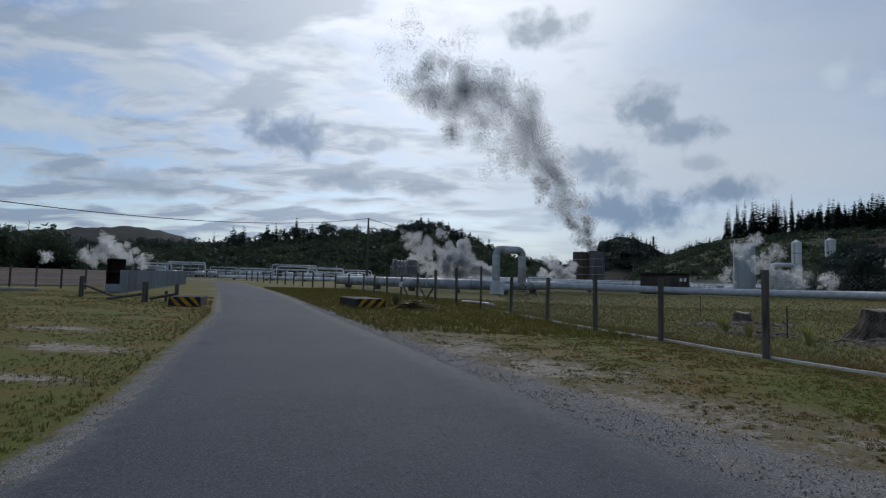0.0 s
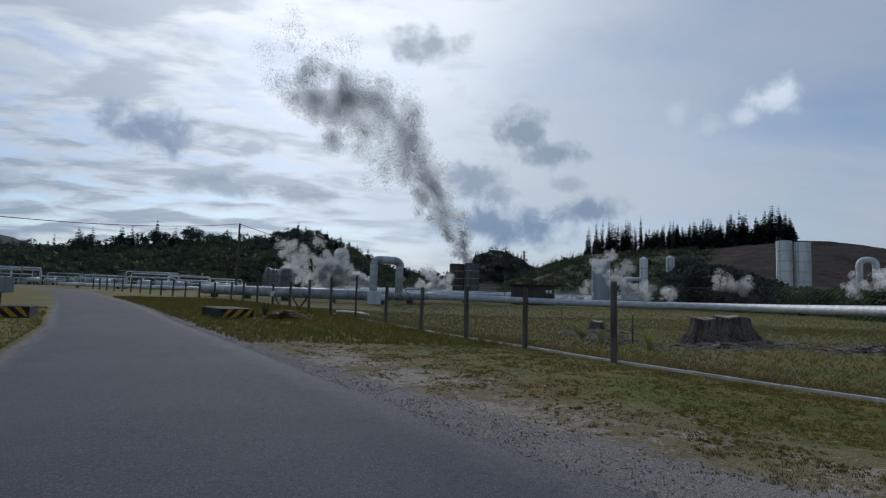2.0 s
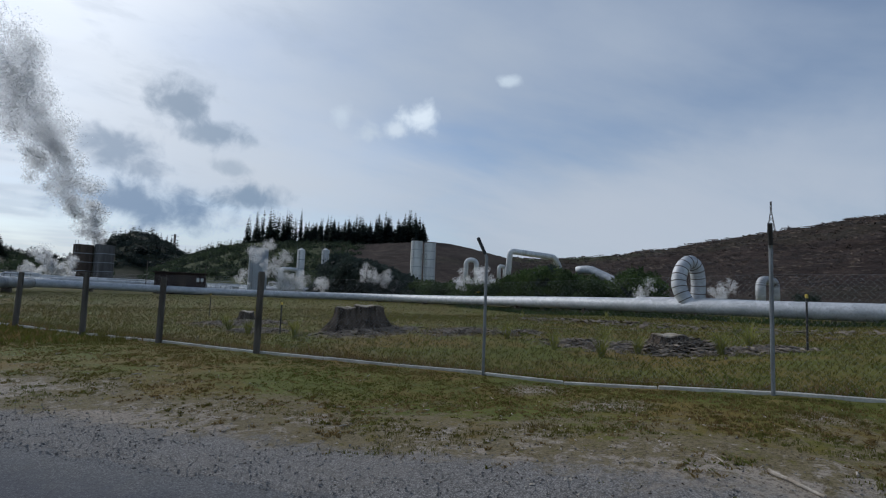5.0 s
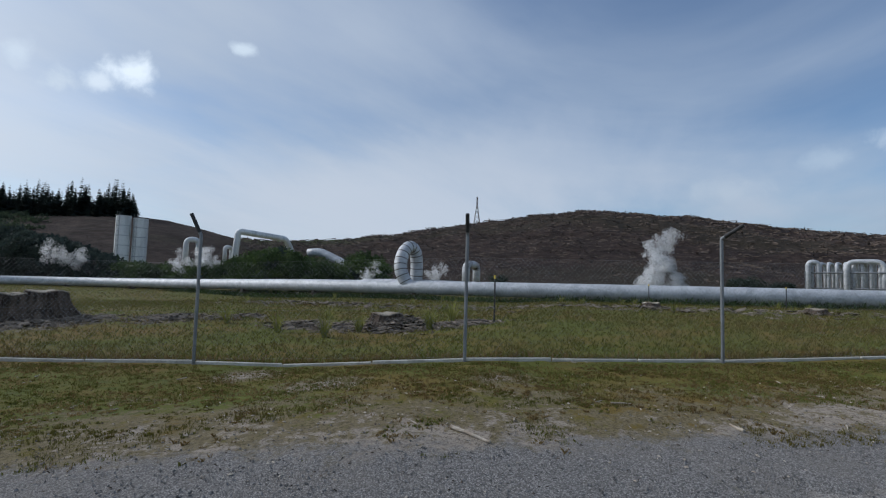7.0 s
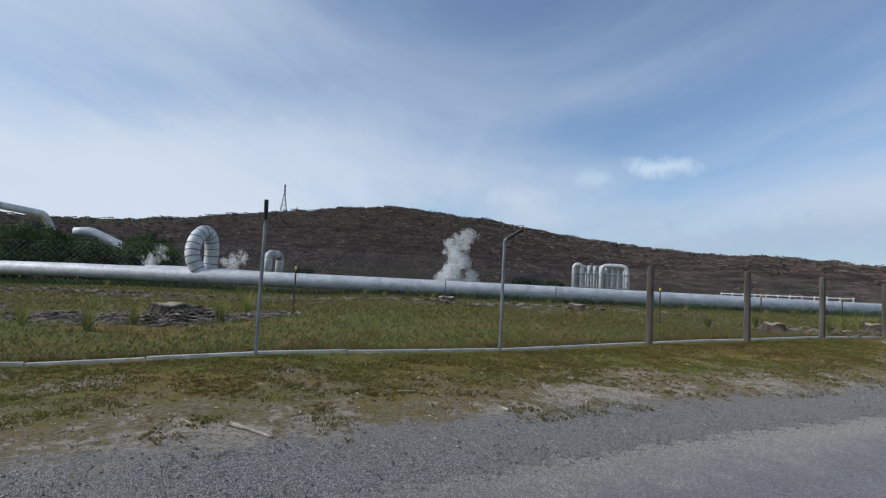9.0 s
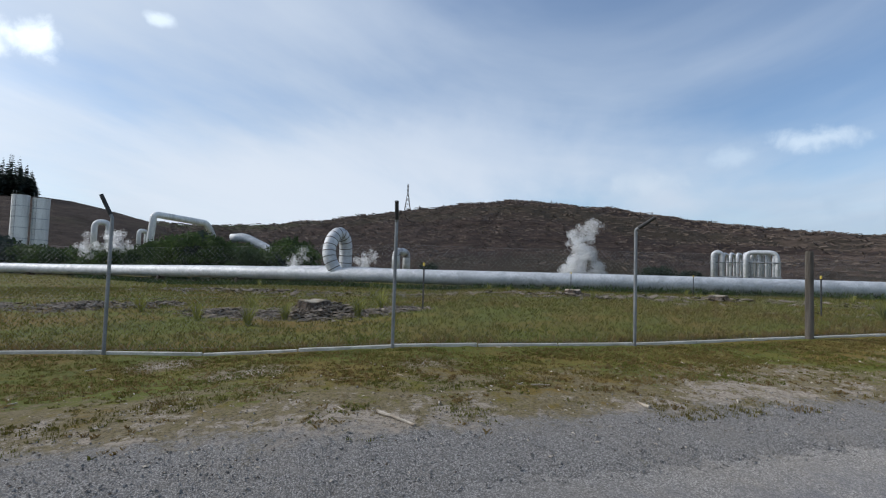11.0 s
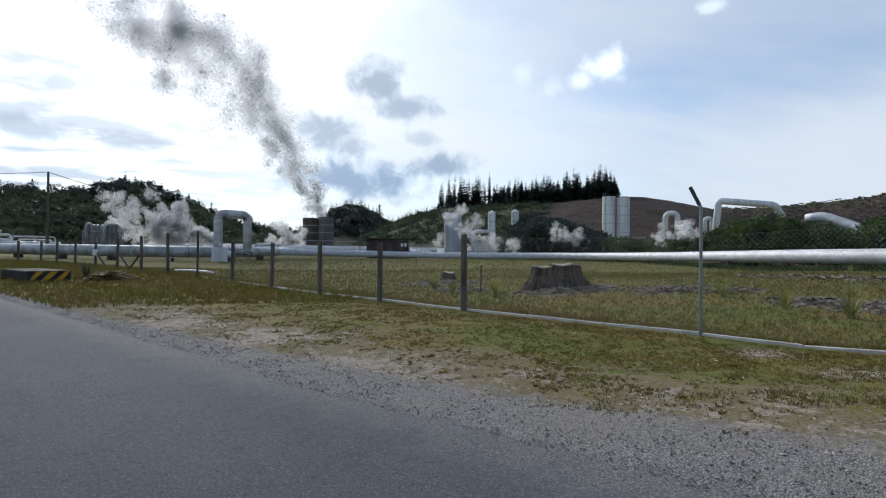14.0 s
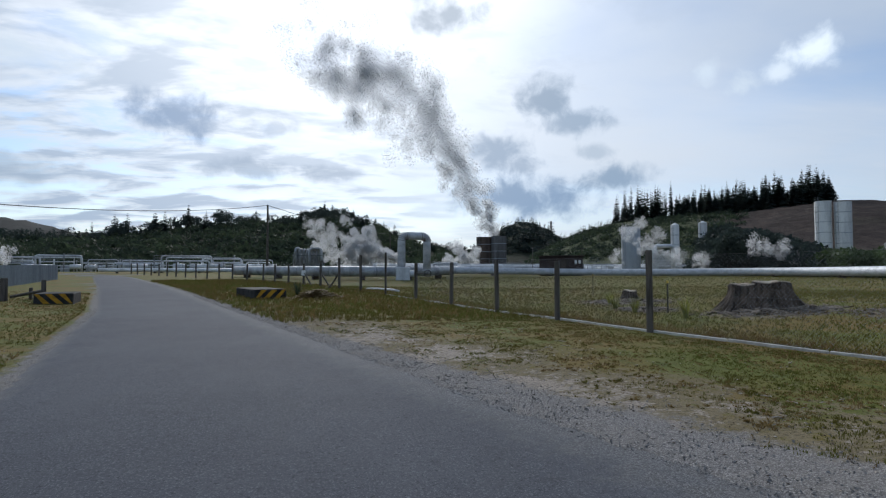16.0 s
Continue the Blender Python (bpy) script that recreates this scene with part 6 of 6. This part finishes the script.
for i in range(9):
    x, y, z = polar(-46 + 1.75 * i, 44 - 0.6 * i)
    part("post", rod([Vector((x, y, z - 0.1)) - FRO, Vector((x, y, z + 1.35)) - FRO], 0.06, 8), M_TIMBER, fr)
for zz in (0.4, 0.8, 1.2):
    part("wire", rod([Vector(polar(-46 + 1.75 * i, 44 - 0.6 * i)) + Vector((0, 0, zz)) - FRO for i in range(9)], 0.008, 4), M_WIRE, fr)
bm = rod([Vector((0, 0, 0)), Vector((6.2, 2.0, 0.02))], 0.10, 8)
ob = part("timber_log", bm, M_STICK)
ob.location = (-27.5, 24.5, ground_at(-27.5, 24.5) + 0.15)
tagged(ob, "long pale log lying in the grass", "log")


def plant_rack(az, d, wide, high, seed, label):
    """A low rack of white pipework: runs, risers, vessels and rails."""
    g = random.Random(seed)
    x, y, z = polar(az, d)
    t = thing("pipe_rack", (x, y, z), label, "pipe rack", rz=-az)
    for i in range(5):
        zz = 0.5 + (high - 0.6) * i / 4 * g.uniform(0.8, 1)
        a = -wide / 2 * g.uniform(0.5, 1)
        e = wide / 2 * g.uniform(0.5, 1)
        yy = g.uniform(-1.5, 1.5)
        part("pipe_run", rod(rounded([(a, yy, 0), (a, yy, zz), (e, yy, zz), (e, yy, 0)], 0.35), g.uniform(0.08, 0.2), 10), M_WHITE if i % 2 else M_CLAD, t, smooth=True)
    for i in range(int(wide / 1.6)):
        px = -wide / 2 + 1.6 * i + g.uniform(-0.3, 0.3)
        part("riser", rod([(px, g.uniform(-1, 1), -0.1), (px, 0, high * g.uniform(0.5, 1.05))], g.uniform(0.05, 0.16), 8), M_WHITE if i % 3 else M_GALV, t)
    for i in range(3):
        px = g.uniform(-wide / 2, wide / 2)
        part("vessel", rod([(px - 0.9, -1.2, 0.9), (px - 0.8, -1.2, 0.9), (px + 0.8, -1.2, 0.9), (px + 0.9, -1.2, 0.9)], [0.25, 0.42, 0.42, 0.25], 14), M_WHITE, t, smooth=True)
    for i in range(2):
        px = g.uniform(-wide / 2, wide / 2)
        part("equipment_box", box(1.4, 1.0, 1.1, (px, 1.2, -0.05), 0.05), M_GREYTANK if i else M_WHITE, t)
    for zz in (0.9, 1.3):
        part("handrail", rod([(-wide / 2, -1.8, high * 0.4 + zz), (wide * 0.1, -1.8, high * 0.4 + zz)], 0.03, 6), M_GALV, t)
    for i in range(6):
        px = -wide / 2 + i * wide * 0.6 / 5
        part("rail_post", rod([(px, -1.8, -0.1), (px, -1.8, high * 0.4 + 1.3)], 0.03, 6), M_GALV, t)


for az, d, w, h, s in ((-17.6, 92, 8, 3.1, 1), (-14.0, 96, 7, 2.7, 2), (-21.5, 112, 9, 2.2, 3), (-27.5, 118, 8, 3.4, 4), (-30.2, 108, 6, 2.6, 5), (-11.0, 104, 6, 2.2, 6), (-24.5, 125, 7, 2.4, 7), (24.6, 92, 6, 2.0, 8), (30.4, 92, 7, 2.6, 9), (8.6, 96, 6, 2.0, 10), (16.5, 104, 7, 2.2, 11)):
    plant_rack(az, d, w, h, s, "low rack of white pipes and vessels in the plant")
for az, d, L in ((-16.5, 84, 16), (-19.5, 88, 14)):
    x, y, z = polar(az, d)
    pipeline("collector_pipe", [polar(az - 5, d + 3, 1.55), polar(az, d, 1.5), polar(az + 5.5, d - 2, 1.45)], 0.26, M_WHITE, "pale collector pipe running low across the plant", 2.0, 6.0, 6.0, M_CLAD, 12)

# slack wire on thin poles by the shed
wp = [polar(17.6, 80), polar(22.6, 84), polar(27.0, 90)]
for i, q in enumerate(wp):
    t = thing("thin_pole", q, "thin dark pole holding a slack wire", "pole", "thin poles by the shed")
    part("shaft", rod([(0, 0, -0.1), (0, 0, 4.2)], 0.06, 8), M_TIMBER, t)
for q0, q1 in zip(wp, wp[1:]):
    for zz in (4.1, 3.7):
        cable(Vector(q0) + Vector((0, 0, zz)), Vector(q1) + Vector((0, 0, zz)), 0.25, 0.02)

# white rail fence at the hill foot
x, y, z = polar(127, 92)
wf = thing("white_rail_fence", (x, y, z), "low white timber rail fence at the hill foot", "fence", rz=-127)
for i in range(12):
    px = -8 + i * 1.45
    part("post", box(0.14, 0.14, 1.05 + 0.9, (px, 0, 0), 0.01), M_WHITE, wf)
for zz in (1.2, 1.7):
    part("rail", box(16.2, 0.06, 0.14, (0, -0.09, zz), 0.01), M_WHITE, wf)

# dead-weed heap behind the striped block
allc = chips("c", -1.9, 22.6, 1.5, 0.9, 500, "", 31, (0.05, 0.25), 0.35)
crumbs("weed_heap", allc, M_DRY, "heap of dry cut weeds beside the hazard block", "weed heap")
flax(-2.9, 24.4, 0.9, 60, 300, M_BUSH)
